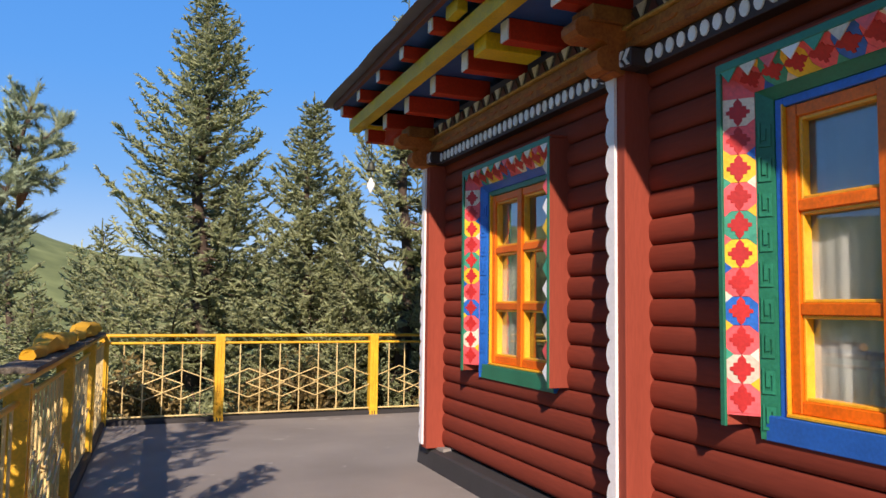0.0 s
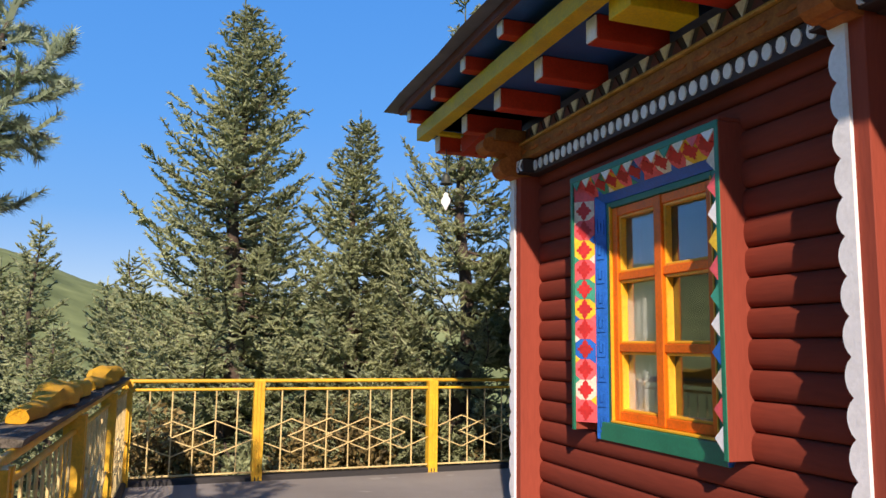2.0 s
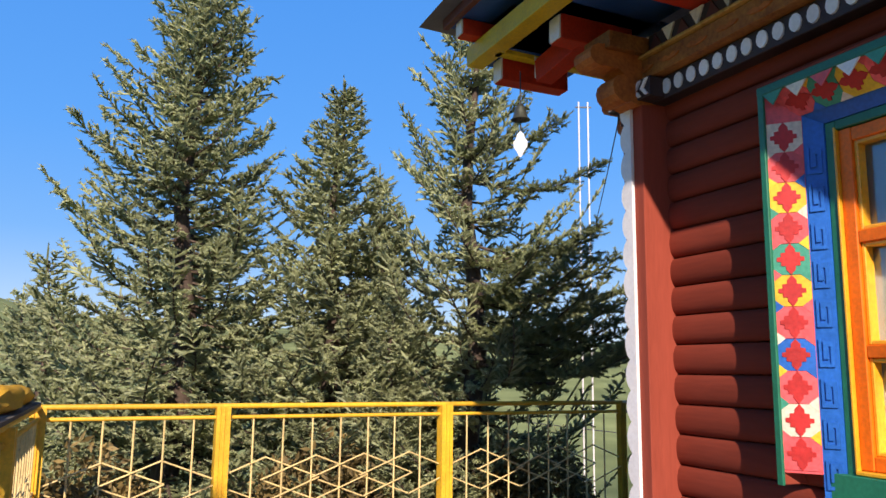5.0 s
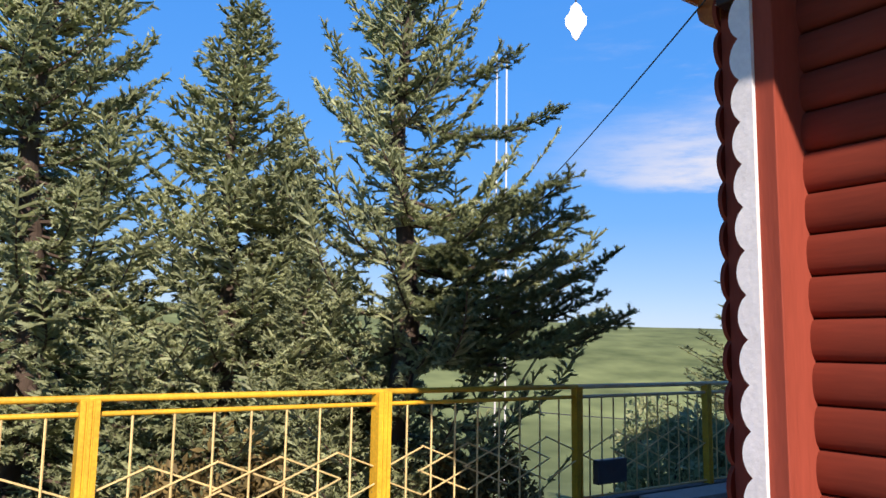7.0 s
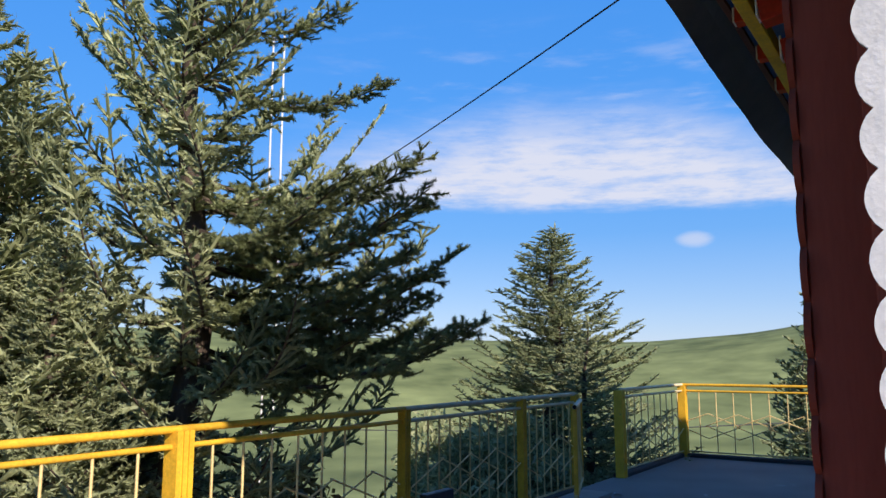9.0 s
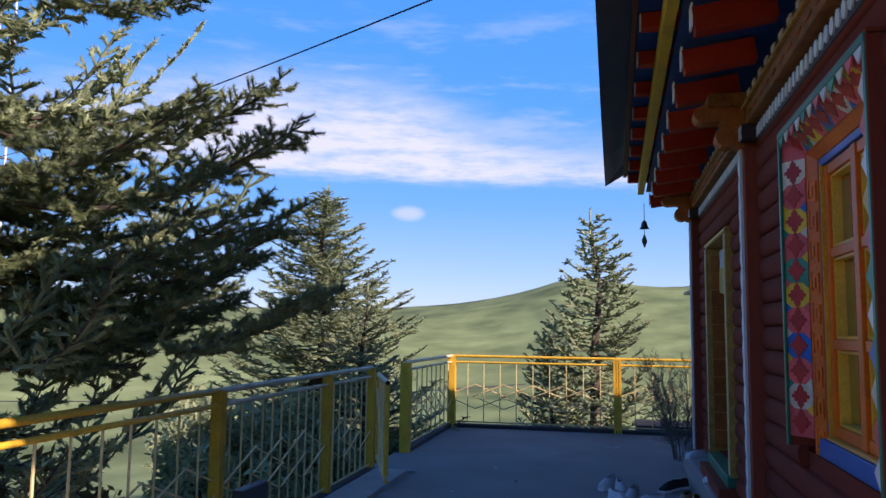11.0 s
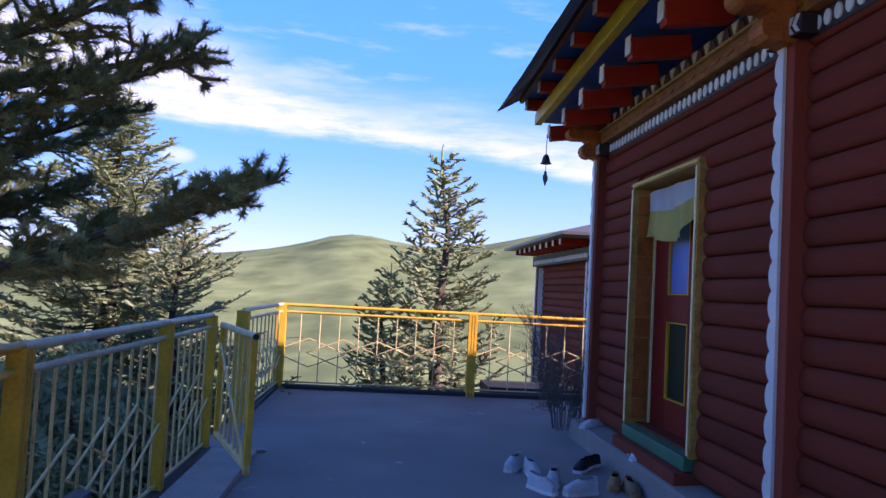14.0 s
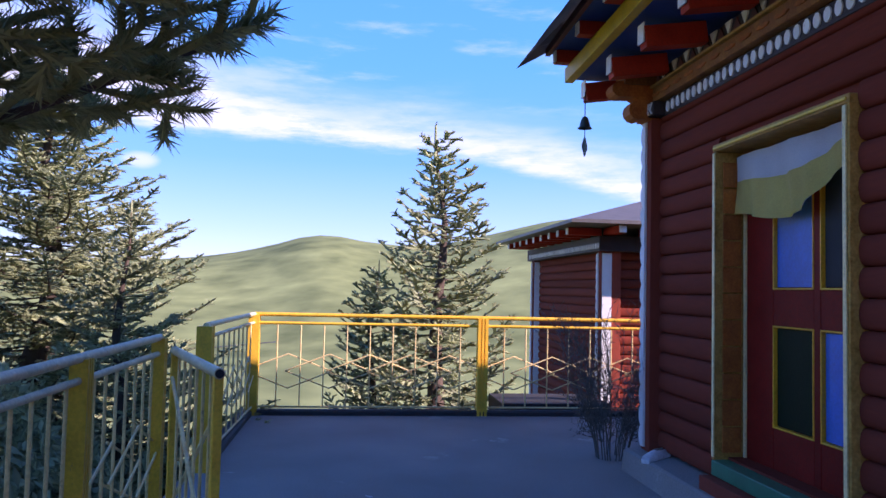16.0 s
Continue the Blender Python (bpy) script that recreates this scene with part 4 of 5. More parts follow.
# half curtain over the door
bm = bmesh.new()
cols, rows = 40, 14
grid = []
for i in range(cols + 1):
    f = i / cols
    col = []
    for j in range(rows + 1):
        g = j / rows
        low = 1.82 + 0.02 * f + 0.03 * math.sin(f * 8.0) + (0.30 * max(0, (0.36 - f) / 0.36) ** 1.1)
        z = 2.225 + (low - 2.225) * g
        v = 0.06 + (0.03 * math.sin(f * 17 + g * 2) + 0.012 * math.sin(f * 43)) * (0.3 + 0.7 * g)
        col.append((-0.60 + 1.20 * f - 0.05 * g * (0.5 - f), v, z))
    grid.append(col)
bm.free()
door_curtain = thing("door_curtain", "white and yellow half curtain tied up in the doorway", "curtain", MN @ Matrix.Translation((DOOR_U, 0, 0)))
for name, j0, j1, cloth in (("white_cloth", 0, 6, WHITE_CLOTH), ("yellow_cloth", 6, rows, CREAM_CLOTH)):
    bm = bmesh.new()
    vs = [[bm.verts.new(p) for p in col[j0:j1 + 1]] for col in grid]
    for p, q in zip(vs, vs[1:]):
        for j in range(j1 - j0):
            bm.faces.new((p[j], q[j], q[j + 1], p[j + 1]))
    bmesh.ops.solidify(bm, geom=list(bm.faces), thickness=0.003)
    place(name, finish(name, bm, cloth, True), door_curtain, None, "white upper cloth" if j0 == 0 else "yellow lower cloth")


# ---- bells, cable ----
def wind_bell(x, y, z, plate, label):
    t = thing("wind_bell", label, "bell", Matrix.Translation((x, y, z)), "eave bells")
    bar("chain", (0, 0, 0), (0, 0, -0.20), 0.008, WIRE, t)
    cup = [(0.004, -0.19), (0.02, -0.20), (0.032, -0.225), (0.042, -0.27), (0.056, -0.285), (0.052, -0.286), (0.03, -0.25), (0.002, -0.235)]
    place("cup", lathe_mesh("cup", cup, BRONZE), t, None, "dull bronze cup")
    bar("clapper_rod", (0, 0, -0.22), (0, 0, -0.36), 0.006, WIRE, t)
    leafp = [(0.0, -0.35), (0.018, -0.365), (0.024, -0.39), (0.040, -0.41), (0.038, -0.44), (0.020, -0.465), (0.010, -0.49), (0, -0.50)]
    leafp = leafp + [(-a, b) for a, b in leafp[-2:0:-1]]
    place("wind_plate", prism_mesh("wind_plate", leafp, 0.006, plate, "y"), t, Matrix.Rotation(radians(-45), 4, 'Z') @ Matrix.Translation((0, -0.003, 0)), "leaf-shaped wind plate")


# Like the other bell, but its plate is coloured as if sunlit.
wind_bell(1.79, 6.72, 3.03, TIN, "bronze eave bell, leaf plate coloured sunlit white")
wind_bell(9.17, 6.92, 2.89, BRONZE, "bronze eave bell with a dark leaf plate")
pts = []
for i in range(25):
    f = i / 24
    pts.append((2.3 + (7.89 - 2.3) * f, 6.5 + (14.33 - 6.5) * f, 2.77 + (3.4 - 2.77) * f - 0.35 * f * (1 - f)))
tagged(tube("overhead_cable", pts, 0.004, WIRE), "thin black cable strung from the house corner", "cable")
pole = thing("utility_pole", "slim pale twin pole behind the spruces", "utility pole", Matrix.Translation((7.89, 14.33, -1.9)))
for dx in (-0.075, 0.075):
    bar("mast", (dx, -dx * 0.5, 0), (dx, -dx * 0.5, 8.2), 0.030, WHITE, pole, 8)
for z in (5.3, 8.1):
    bar("cross_bar", (-0.13, 0.065, z), (0.13, -0.065, z), 0.03, GREY_BOX, pole)
pts = [(40 + 30 * i / 12, 75 - 60 * i / 12, -3.4 - 1.2 * (1 - (2 * i / 12 - 1) ** 2)) for i in range(13)]
tagged(tube("distant_cable", pts, 0.05, GREY_BOX), "far power line across the valley", "cable")
plate = box("grey_plate", (5.02, 9.60, 0.20), (5.40, 9.672, 0.41), GREY_BOX, None, "", 0.006)
tagged(plate, "dark grey steel plate fixed low on the railing", "plate")


# ---- cloth and plank on the long railing ----
def along_west(y):
    f = (9.70 - y) / 7.7
    return -0.52 - 0.43 * f


for y0, y1 in ((9.45, 7.0), (6.9, 4.2)):
    a, b = Vector((along_west(y0) - 0.07, y0, 1.078)), Vector((along_west(y1) - 0.07, y1, 1.078))
    m = axes(a, b - a, Vector((0, 0, 1)).cross(b - a), (0, 0, 1))
    out = [(-0.11, 0), (0.10, 0), (0.105, 0.025), (0.03, 0.034), (-0.08, 0.030), (-0.112, 0.02)]
    tagged(place("plank", prism_mesh("plank", out, (b - a).length, OLD_WOOD, "x"), None, m), "weathered grey plank lying on the railing", "plank", "rail planks")


def cloth_roll(y0, y1, r, seed, label):
    bm = bmesh.new()
    rings = []
    n = 26
    for i in range(n + 1):
        f = i / n
        y = y0 + (y1 - y0) * f
        x = along_west(y) - 0.08
        env = r * (0.45 + 0.55 * math.sin(math.pi * min(1, max(0, f)) ** 0.8)) * (0.75 + 0.45 * abs(math.sin(f * 7 + seed)))
        ring = []
        for k in range(14):
            a = 2 * math.pi * k / 14
            e = env * (1 + 0.35 * noise.noise(Vector((math.cos(a) * 1.5, f * 9 + seed, math.sin(a) * 1.5))))
            ring.append(bm.verts.new((x + 1.15 * e * math.cos(a), y + 0.02 * math.sin(5 * a), max(1.113, 1.105 + env * 0.75 + 0.9 * e * math.sin(a)))))
        rings.append(ring)
    for p, q in zip(rings, rings[1:]):
        for k in range(14):
            bm.faces.new((p[k], p[(k + 1) % 14], q[(k + 1) % 14], q[k]))
    bm.faces.new(rings[0][::-1])
    bm.faces.new(rings[-1])
    tagged(place("cloth_roll", finish("cloth_roll", bm, ORANGE_CLOTH, True)), label, "cloth", "cloth bundles")


cloth_roll(9.35, 7.05, 0.085, 1.0, "crumpled bright orange cloth lying on the plank")
cloth_roll(6.85, 4.7, 0.075, 4.0, "crumpled orange cloth roll lying along the plank")


# ---- shoes ----
def shoe(name, x, y, z, turn, material, sole, label, low=1.0):
    t = thing(name, label, "shoe", pose(x, y, z, 0, 0, turn), "shoes by the door")
    out = [(-0.04, -0.12), (0.0, -0.135), (0.04, -0.12), (0.045, -0.02), (0.052, 0.07), (0.03, 0.135), (0.0, 0.145), (-0.035, 0.13), (-0.05, 0.06), (-0.04, -0.02)]
    place("sole", prism_mesh("sole", out, 0.025, sole, "z"), t)
    bm = bmesh.new()
    rings = []
    for h, s, back in ((0.025, 0.97, 0.0), (0.055 * low, 0.93, 0.0), (0.085 * low, 0.72, -0.028), (0.105 * low, 0.52, -0.05)):
        rings.append([bm.verts.new((p * s, q * s + back, h + (0.012 * low if q < -0.1 and h > 0.08 * low else 0))) for p, q in out])
    for a, b in zip(rings, rings[1:]):
        for i in range(len(out)):
            j = (i + 1) % len(out)
            bm.faces.new((a[i], a[j], b[j], b[i]))
    upper = place("upper", finish("upper", bm, material, True), t)
    bm = bmesh.new()
    bm.faces.new([bm.verts.new((p * 0.5, q * 0.5 - 0.05, 0.093 * low)) for p, q in out])
    bmesh.ops.solidify(bm, geom=list(bm.faces), thickness=0.004)
    place("insole", finish("insole", bm, RUBBER), t)
    for i in range(4):
        under(bar("lace", (-0.022, 0.025 + 0.018 * i, 0.083 * low - 0.007 * i), (0.022, 0.025 + 0.018 * i, 0.083 * low - 0.007 * i), 0.008, sole, t), upper)


shoe("sneaker", 7.86, 7.33, 0, 60, SHOE_WHITE, WHITE, "grubby white sneaker on the terrace floor")
shoe("sneaker", 7.70, 7.22, 0, 95, SHOE_WHITE, WHITE, "grubby white sneaker on the terrace floor")
shoe("sneaker", 7.18, 6.98, 0, 20, SHOE_WHITE, WHITE, "scuffed pale sneaker on the terrace floor")
shoe("sneaker", 7.24, 7.24, 0, 120, SHOE_WHITE, WHITE, "scuffed pale sneaker on the terrace floor")
shoe("sneaker", 7.42, 7.12, 0, 75, SHOE_WHITE, WHITE, "scuffed pale sneaker on the terrace floor")
shoe("slip_on_shoe", 8.02, 6.70, 0, 40, RUBBER, WHITE, "black canvas slip-on with a white sole", 0.8)
shoe("slip_on_shoe", 7.90, 6.78, 0, 55, RUBBER, WHITE, "black canvas slip-on with a white sole", 0.8)
shoe("leather_shoe", 7.40, 6.68, 0, 70, LEATHER, LEATHER, "tan leather shoe on the terrace floor", 0.8)
shoe("leather_shoe", 7.27, 6.60, 0, 85, LEATHER, LEATHER, "tan leather shoe on the terrace floor", 0.8)
shoe("slipper", 7.80, 6.42, BASE - 0.05, 80, SHOE_WHITE, WHITE, "white slipper on the plinth by the door", 0.6)
shoe("slipper", 7.66, 6.44, BASE - 0.05, 70, SHOE_WHITE, WHITE, "white slipper on the plinth by the door", 0.6)
shoe("slipper", 8.95, 6.42, BASE - 0.05, 30, SHOE_WHITE, WHITE, "grey-white slipper on the plinth at the corner", 0.8)


# ---- scraps on the floor ----
def scrap(x, y, size, turn, seed, label):
    bm = bmesh.new()
    rl = random.Random(seed)
    n = 7
    top = []
    for i in range(n):
        a = 2 * math.pi * i / n
        r = size * (0.55 + 0.6 * rl.random())
        top.append(bm.verts.new((r * math.cos(a), 0.6 * r * math.sin(a), 0.004 + size * 0.25 * rl.random())))
    mid = bm.verts.new((0, 0, 0.006 + 0.22 * size))
    for i in range(n):
        bm.faces.new((top[i], top[(i + 1) % n], mid))
    bmesh.ops.solidify(bm, geom=list(bm.faces), thickness=0.0015)
    tagged(place("paper_scrap", finish("paper_scrap", bm, SHOE_WHITE), None, pose(x, y, 0.002, 0, 0, turn)), label, "litter", "floor litter")


for i, (x, y, size) in enumerate(((5.35, 8.72, 0.04), (6.15, 8.55, 0.035), (6.25, 8.30, 0.045), (7.9, 8.2, 0.04), (5.6, 8.2, 0.025), (7.3, 8.7, 0.03), (8.6, 8.5, 0.035), (4.9, 8.95, 0.03))):
    scrap(x, y, size, 40 * i, i, "small pale scrap of paper on the terrace floor")
scrap(8.15, 9.30, 0.10, 20, 31, "crumpled white plastic scrap beside the gate")


# ---- trees ----
def spindles(starts, ends, count, length, width, rng, splay_angle=0.9):
    """Needles as thin triangles round each twig."""
    n = len(starts)
    f = rng.random((n, count, 1)) ** 0.8
    way = ends - starts
    size = np.linalg.norm(way, axis=1, keepdims=True)
    way = way / np.maximum(size, 1e-6)
    root = starts[:, None, :] + (ends - starts)[:, None, :] * (0.1 + 0.95 * f)
    ref = np.where(np.abs(way[:, 2:3]) > 0.9, np.array([[1.0, 0, 0]]), np.array([[0, 0, 1.0]]))
    side = np.cross(way, ref)
    side /= np.linalg.norm(side, axis=1, keepdims=True)
    up = np.cross(side, way)
    a = rng.random((n, count, 1)) * 2 * np.pi
    radial = side[:, None, :] * np.cos(a) + up[:, None, :] * np.sin(a)
    point = way[:, None, :] * math.cos(splay_angle) + radial * math.sin(splay_angle)
    l = length * (0.7 + 0.6 * rng.random((n, count, 1)))
    tip = root + point * l
    across = np.cross(point, radial + 0.3 * way[:, None, :])
    across /= np.maximum(np.linalg.norm(across, axis=2, keepdims=True), 1e-6)
    w = width * (0.7 + 0.6 * rng.random((n, count, 1)))
    v = np.stack([root - across * w * 0.5, root + across * w * 0.5, tip], axis=2)
    return v.reshape(-1, 3)


def cores(starts, ends, width, blunt=False):
    """Three-sided tapering twigs, or blunt ones."""
    way = ends - starts
    way = way / np.maximum(np.linalg.norm(way, axis=1, keepdims=True), 1e-6)
    side = np.cross(way, np.array([[0.3, 0.2, 0.93]]))
    side /= np.maximum(np.linalg.norm(side, axis=1, keepdims=True), 1e-6)
    up = np.cross(side, way)
    p = [starts + width * (side * math.cos(a) + up * math.sin(a)) for a in (0.0, 2.1, 4.2)]
    v = []
    if blunt:
        q = [a + 0.85 * (ends - starts) for a in p]
        for i in range(3):
            j = (i + 1) % 3
            v += [p[i], p[j], q[j], p[i], q[j], q[i], q[i], q[j], ends]
    else:
        for i in range(3):
            v += [p[i], p[(i + 1) % 3], ends]
    return np.stack(v, axis=1).reshape(-1, 3)


def soup(name, verts, material):
    n = len(verts) // 3
    me = bpy.data.meshes.new(name)
    me.vertices.add(len(verts))
    me.vertices.foreach_set("co", verts.astype(np.float32).ravel())
    me.loops.add(len(verts))
    me.loops.foreach_set("vertex_index", np.arange(len(verts), dtype=np.int32))
    me.polygons.add(n)
    me.polygons.foreach_set("loop_start", np.arange(0, len(verts), 3, dtype=np.int32))
    me.update(calc_edges=True)
    me.materials.append(material)
    return me


def spruce_meshes(seed, H, R, branches, needles, needle_len, needle_w, material, low=0.06, step=0.085, east=0.0, power=0.85, clear=None, origin=(0, 0, 0), upturn=0.25, boughs=(), core=0.020, blunt=False, brush=False, longest=0.42, lift=0.22, side_shoots=(0.45, 0.75), layer=0.0):
    """Trunk with limbs, and a crown of needle-clad twigs. east: how much further the boughs reach to +x and less to -y. clear: a test that keeps twigs off a place."""
    rng = np.random.default_rng(seed)
    bm = bmesh.new()
    limb = []
    starts, ends = [], []
    bstarts, bends = [], []
    def cone(points, r0, r1, sides):
        rings = []
        for i, p in enumerate(points):
            way = Vector(points[min(i + 1, len(points) - 1)]) - Vector(points[max(i - 1, 0)])
            side = way.cross(Vector((0.2, 0.5, 0.3))).normalized()
            up = way.cross(side).normalized()
            r = r0 + (r1 - r0) * i / (len(points) - 1)
            rings.append([bm.verts.new(Vector(p) + r * (math.cos(2 * math.pi * k / sides) * side + math.sin(2 * math.pi * k / sides) * up)) for k in range(sides)])
        for a, b in zip(rings, rings[1:]):
            for k in range(sides):
                bm.faces.new((a[k], a[(k + 1) % sides], b[(k + 1) % sides], b[k]))
    def shoots(base, d, l):
        """A twig with short blunt side shoots that turn up at the tips."""
        bstarts.append(base)
        bends.append(base + d * l)
        m = int(l / 0.05)
        for j in range(m):
            for sg in (-1, 1):
                if rng.random() < 0.2:
                    continue
                b2 = base + d * l * (0.25 + 0.75 * (j + rng.random()) / max(1, m))
                d2 = d * 0.7 + sg * np.cross(d, np.array([0, 0, 1.0])) * (0.5 + 0.5 * rng.random()) + np.array([0, 0, 0.15 + 0.3 * rng.normal()])
                d2 /= np.linalg.norm(d2)
                bstarts.append(b2)
                bends.append(b2 + d2 * (0.045 + 0.04 * rng.random()))

    def dress_brush(pts, reach):
        """One near bough: its limb and dense blunt twigs along it."""
        cone(pts, 0.006 + 0.010 * reach, 0.004, 5)
        p = np.array(pts)
        n = len(pts) - 1
        m = max(4, int(reach / 0.055))
        for i in range(m):
            s = (i + 0.5 * rng.random()) / m
            if s < 0.12:
                continue
            k = min(n - 1, int(s * n))
            base = p[k] + (p[k + 1] - p[k]) * (s * n - k)
            way = p[k + 1] - p[k]
            way /= np.linalg.norm(way)
            side = np.array([-way[1], way[0], 0.0])
            side /= max(1e-6, np.linalg.norm(side))
            for sg in (-1, 1):
                l = min(0.24, (0.09 + 0.16 * reach * (1 - s) ** 0.7) * (0.6 + 0.6 * rng.random()))
                d = way * 0.8 + side * sg * (0.6 + 0.35 * rng.random()) + np.array([0, 0, 0.05 + 0.30 * rng.normal()])
                shoots(base, d / np.linalg.norm(d), l)
        way = p[-1] - p[-2]
        shoots(p[-2], way / np.linalg.norm(way), 0.10)

    def dress(pts, reach):
        """One bough: its limb and the twigs along it."""
        if brush:
            dress_brush(pts, reach)
            return
        cone(pts, 0.006 + 0.011 * reach, 0.003, 4)
        p = np.array(pts)
        n = len(pts) - 1
        total = reach
        m = max(3, int(total / step))
        clump = rng.random() * 6.28
        for i in range(m):
            s = (i + 0.4 + 0.5 * rng.random()) / m
            if s < 0.10:
                continue
            k = min(n - 1, int(s * n))
            base = p[k] + (p[k + 1] - p[k]) * (s * n - k)
            way = p[k + 1] - p[k]
            way /= np.linalg.norm(way)
            side = np.array([-way[1], way[0], 0.0])
            side /= max(1e-6, np.linalg.norm(side))
            for sg in (-1, 1):
                l = (0.12 + 0.30 * reach * (1 - s) ** 0.8 * min(1, 0.4 + s * 3)) * (0.6 + 0.7 * rng.random())
                l = min(l, longest) * (0.72 + 0.28 * math.sin(clump + 11 * s))
                d = way * (0.75 + 0.25 * rng.random()) + side * sg * (0.75 + 0.3 * rng.random()) + np.array([0, 0, 0.10 + lift * rng.normal()])
                d /= np.linalg.norm(d)
                q = base + d * l
                starts.append(base)
                ends.append(q)
                if l > 0.10:
                    for h in side_shoots:
                        d2 = d * 0.8 + np.cross(d, np.array([0, 0, 1.0])) * (rng.random() - 0.5) * 2.0 + np.array([0, 0, 0.35 * rng.normal()])
                        d2 /= np.linalg.norm(d2)
                        b2 = base + d * l * h
                        starts.append(b2)
                        ends.append(b2 + d2 * l * 0.5)
        starts.append(p[-2])
        ends.append(p[-1] + (p[-1] - p[-2]) * 0.4)

    bend = [(0.06 * math.sin(i * 1.3 + seed), 0.06 * math.cos(i * 1.7 + seed), H * i / 10) for i in range(11)]
    bend[0] = (0, 0, -0.3)
    cone(bend, 0.035 if brush else 0.018 * H + 0.03, 0.006, 8)
    for b in range(branches):
        f = low + (0.985 - low) * ((b + 0.7 * rng.random()) / branches) ** 0.92
        z = f * H
        if layer:
            z = (round(z / layer) + 0.16 * rng.normal()) * layer
            f = min(0.985, max(low, z / H))
        az = b * 2.39996 + rng.normal() * 0.35
        reach = R * (1 - f) ** power * ((0.40 + 0.77 * rng.random()) if layer else (0.72 + 0.45 * rng.random())) + 0.10
        reach *= 1 + east * math.cos(az)
        rise = 0.55 * f - 0.10 + rng.normal() * 0.08
        n = max(3, int(reach / 0.12))
        prev = None
        pts = []
        wob = rng.normal() * 0.25
        for i in range(n + 1):
            s = i / n
            a = az + wob * s * s
            r = reach * s
            zz = z + reach * (rise * s - 0.22 * math.sin(math.pi * s) * (1 - f) + upturn * s ** 3)
            k = min(10, max(0, z / H * 10))
            pts.append((bend[int(k)][0] + r * math.cos(a), bend[int(k)][1] + r * math.sin(a), zz))
        dress(pts, reach)
    for tip in boughs:
        tip = Vector(tip)
        root = Vector((0, 0, tip.z - 0.10 * tip.xy.length))
        n = 14
        pts = []
        for i in range(n + 1):
            q = i / n
            c = root.lerp(tip, q)
            c.z += tip.xy.length * -0.15 * math.sin(math.pi * q)
            pts.append(tuple(c))
        dress_brush(pts, tip.xy.length)
    starts.append(np.array([bend[10][0], bend[10][1], H * 0.94]))
    ends.append(np.array([bend[10][0], bend[10][1], H * 1.03]))
    starts, ends = np.array(starts), np.array(ends)
    if clear is not None:
        keep = np.array([clear(Vector(a) + Vector(origin)) and clear(Vector(b) + Vector(origin)) for a, b in zip(starts, ends)])
        starts, ends = starts[keep], ends[keep]
        for f in [f for f in bm.faces if not clear(f.calc_center_median() + Vector(origin))]:
            bm.faces.remove(f)
    bstarts, bends = np.array(bstarts).reshape(-1, 3), np.array(bends).reshape(-1, 3)
    if clear is not None and len(bstarts):
        keep = np.array([clear(Vector(a) + Vector(origin)) and clear(Vector(b) + Vector(origin)) for a, b in zip(bstarts, bends)])
        bstarts, bends = bstarts[keep], bends[keep]
    trunk = finish("trunk", bm, BARK, True)
    verts = np.concatenate([cores(starts, ends, core, blunt), spindles(starts, ends, needles, needle_len, needle_w, rng)])
    if len(bstarts) and brush:
        verts = np.concatenate([verts, cores(bstarts, bends, 0.0055, True), spindles(bstarts, bends, 84, 0.027, 0.0040, rng, 1.0)])
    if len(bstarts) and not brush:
        # Hanging boughs take the needle colour darkened for the eave's shade.
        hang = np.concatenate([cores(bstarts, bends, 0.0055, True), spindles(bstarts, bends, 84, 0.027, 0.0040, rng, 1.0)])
        return trunk, soup("crown", verts, material), soup("hanging_bough", hang, NEEDLE_SHADED)
    return trunk, soup("crown", verts, material)


def tree(meshes, x, y, z, label, turn=0.0, scale=1.0, group="spruces", wide=1.0):
    t = thing("spruce_tree", label, "tree", Matrix.Translation((x, y, z)) @ Matrix.Rotation(turn, 4, 'Z') @ Matrix.Diagonal((scale * wide, scale * wide, scale, 1)), group)
    place("trunk", meshes[0], t)
    place("crown", meshes[1], t)
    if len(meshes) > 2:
        place("hanging_bough", meshes[2], t, None, "boughs over the railing in shade-darkened needles")
    return t


def over_terrace(p):
    """True where boughs may grow: outside the railing low down, and off the walking line above it."""
    if p.z < 1.30:
        return p.y > 9.80
    if p.x < 3.40:
        return p.y > 9.60
    if p.z < 1.8 and p.x < 3.95:
        return p.y > 9.3
    return p.y > (8.55 if p.x > 3.95 or p.z > 2.15 else 8.85)


CLAD = dict(blunt=True, longest=0.17, lift=0.36)
SPRUCE_A = spruce_meshes(3, 8.4, 2.2, 290, 7, 0.046, 0.015, NEEDLE, power=0.9, step=0.055, core=0.0125, **CLAD)
SPRUCE_N = spruce_meshes(12, 6.7, 2.15, 215, 7, 0.046, 0.015, NEEDLE, power=1.15, low=0.16, step=0.055, core=0.0125, **CLAD)
SPRUCE_B = spruce_meshes(8, 6.6, 1.45, 120, 4, 0.050, 0.020, NEEDLE, power=0.8, step=0.08, core=0.017, blunt=True, longest=0.26, lift=0.3)
T3_AT = (3.65, 10.75, -1.4)
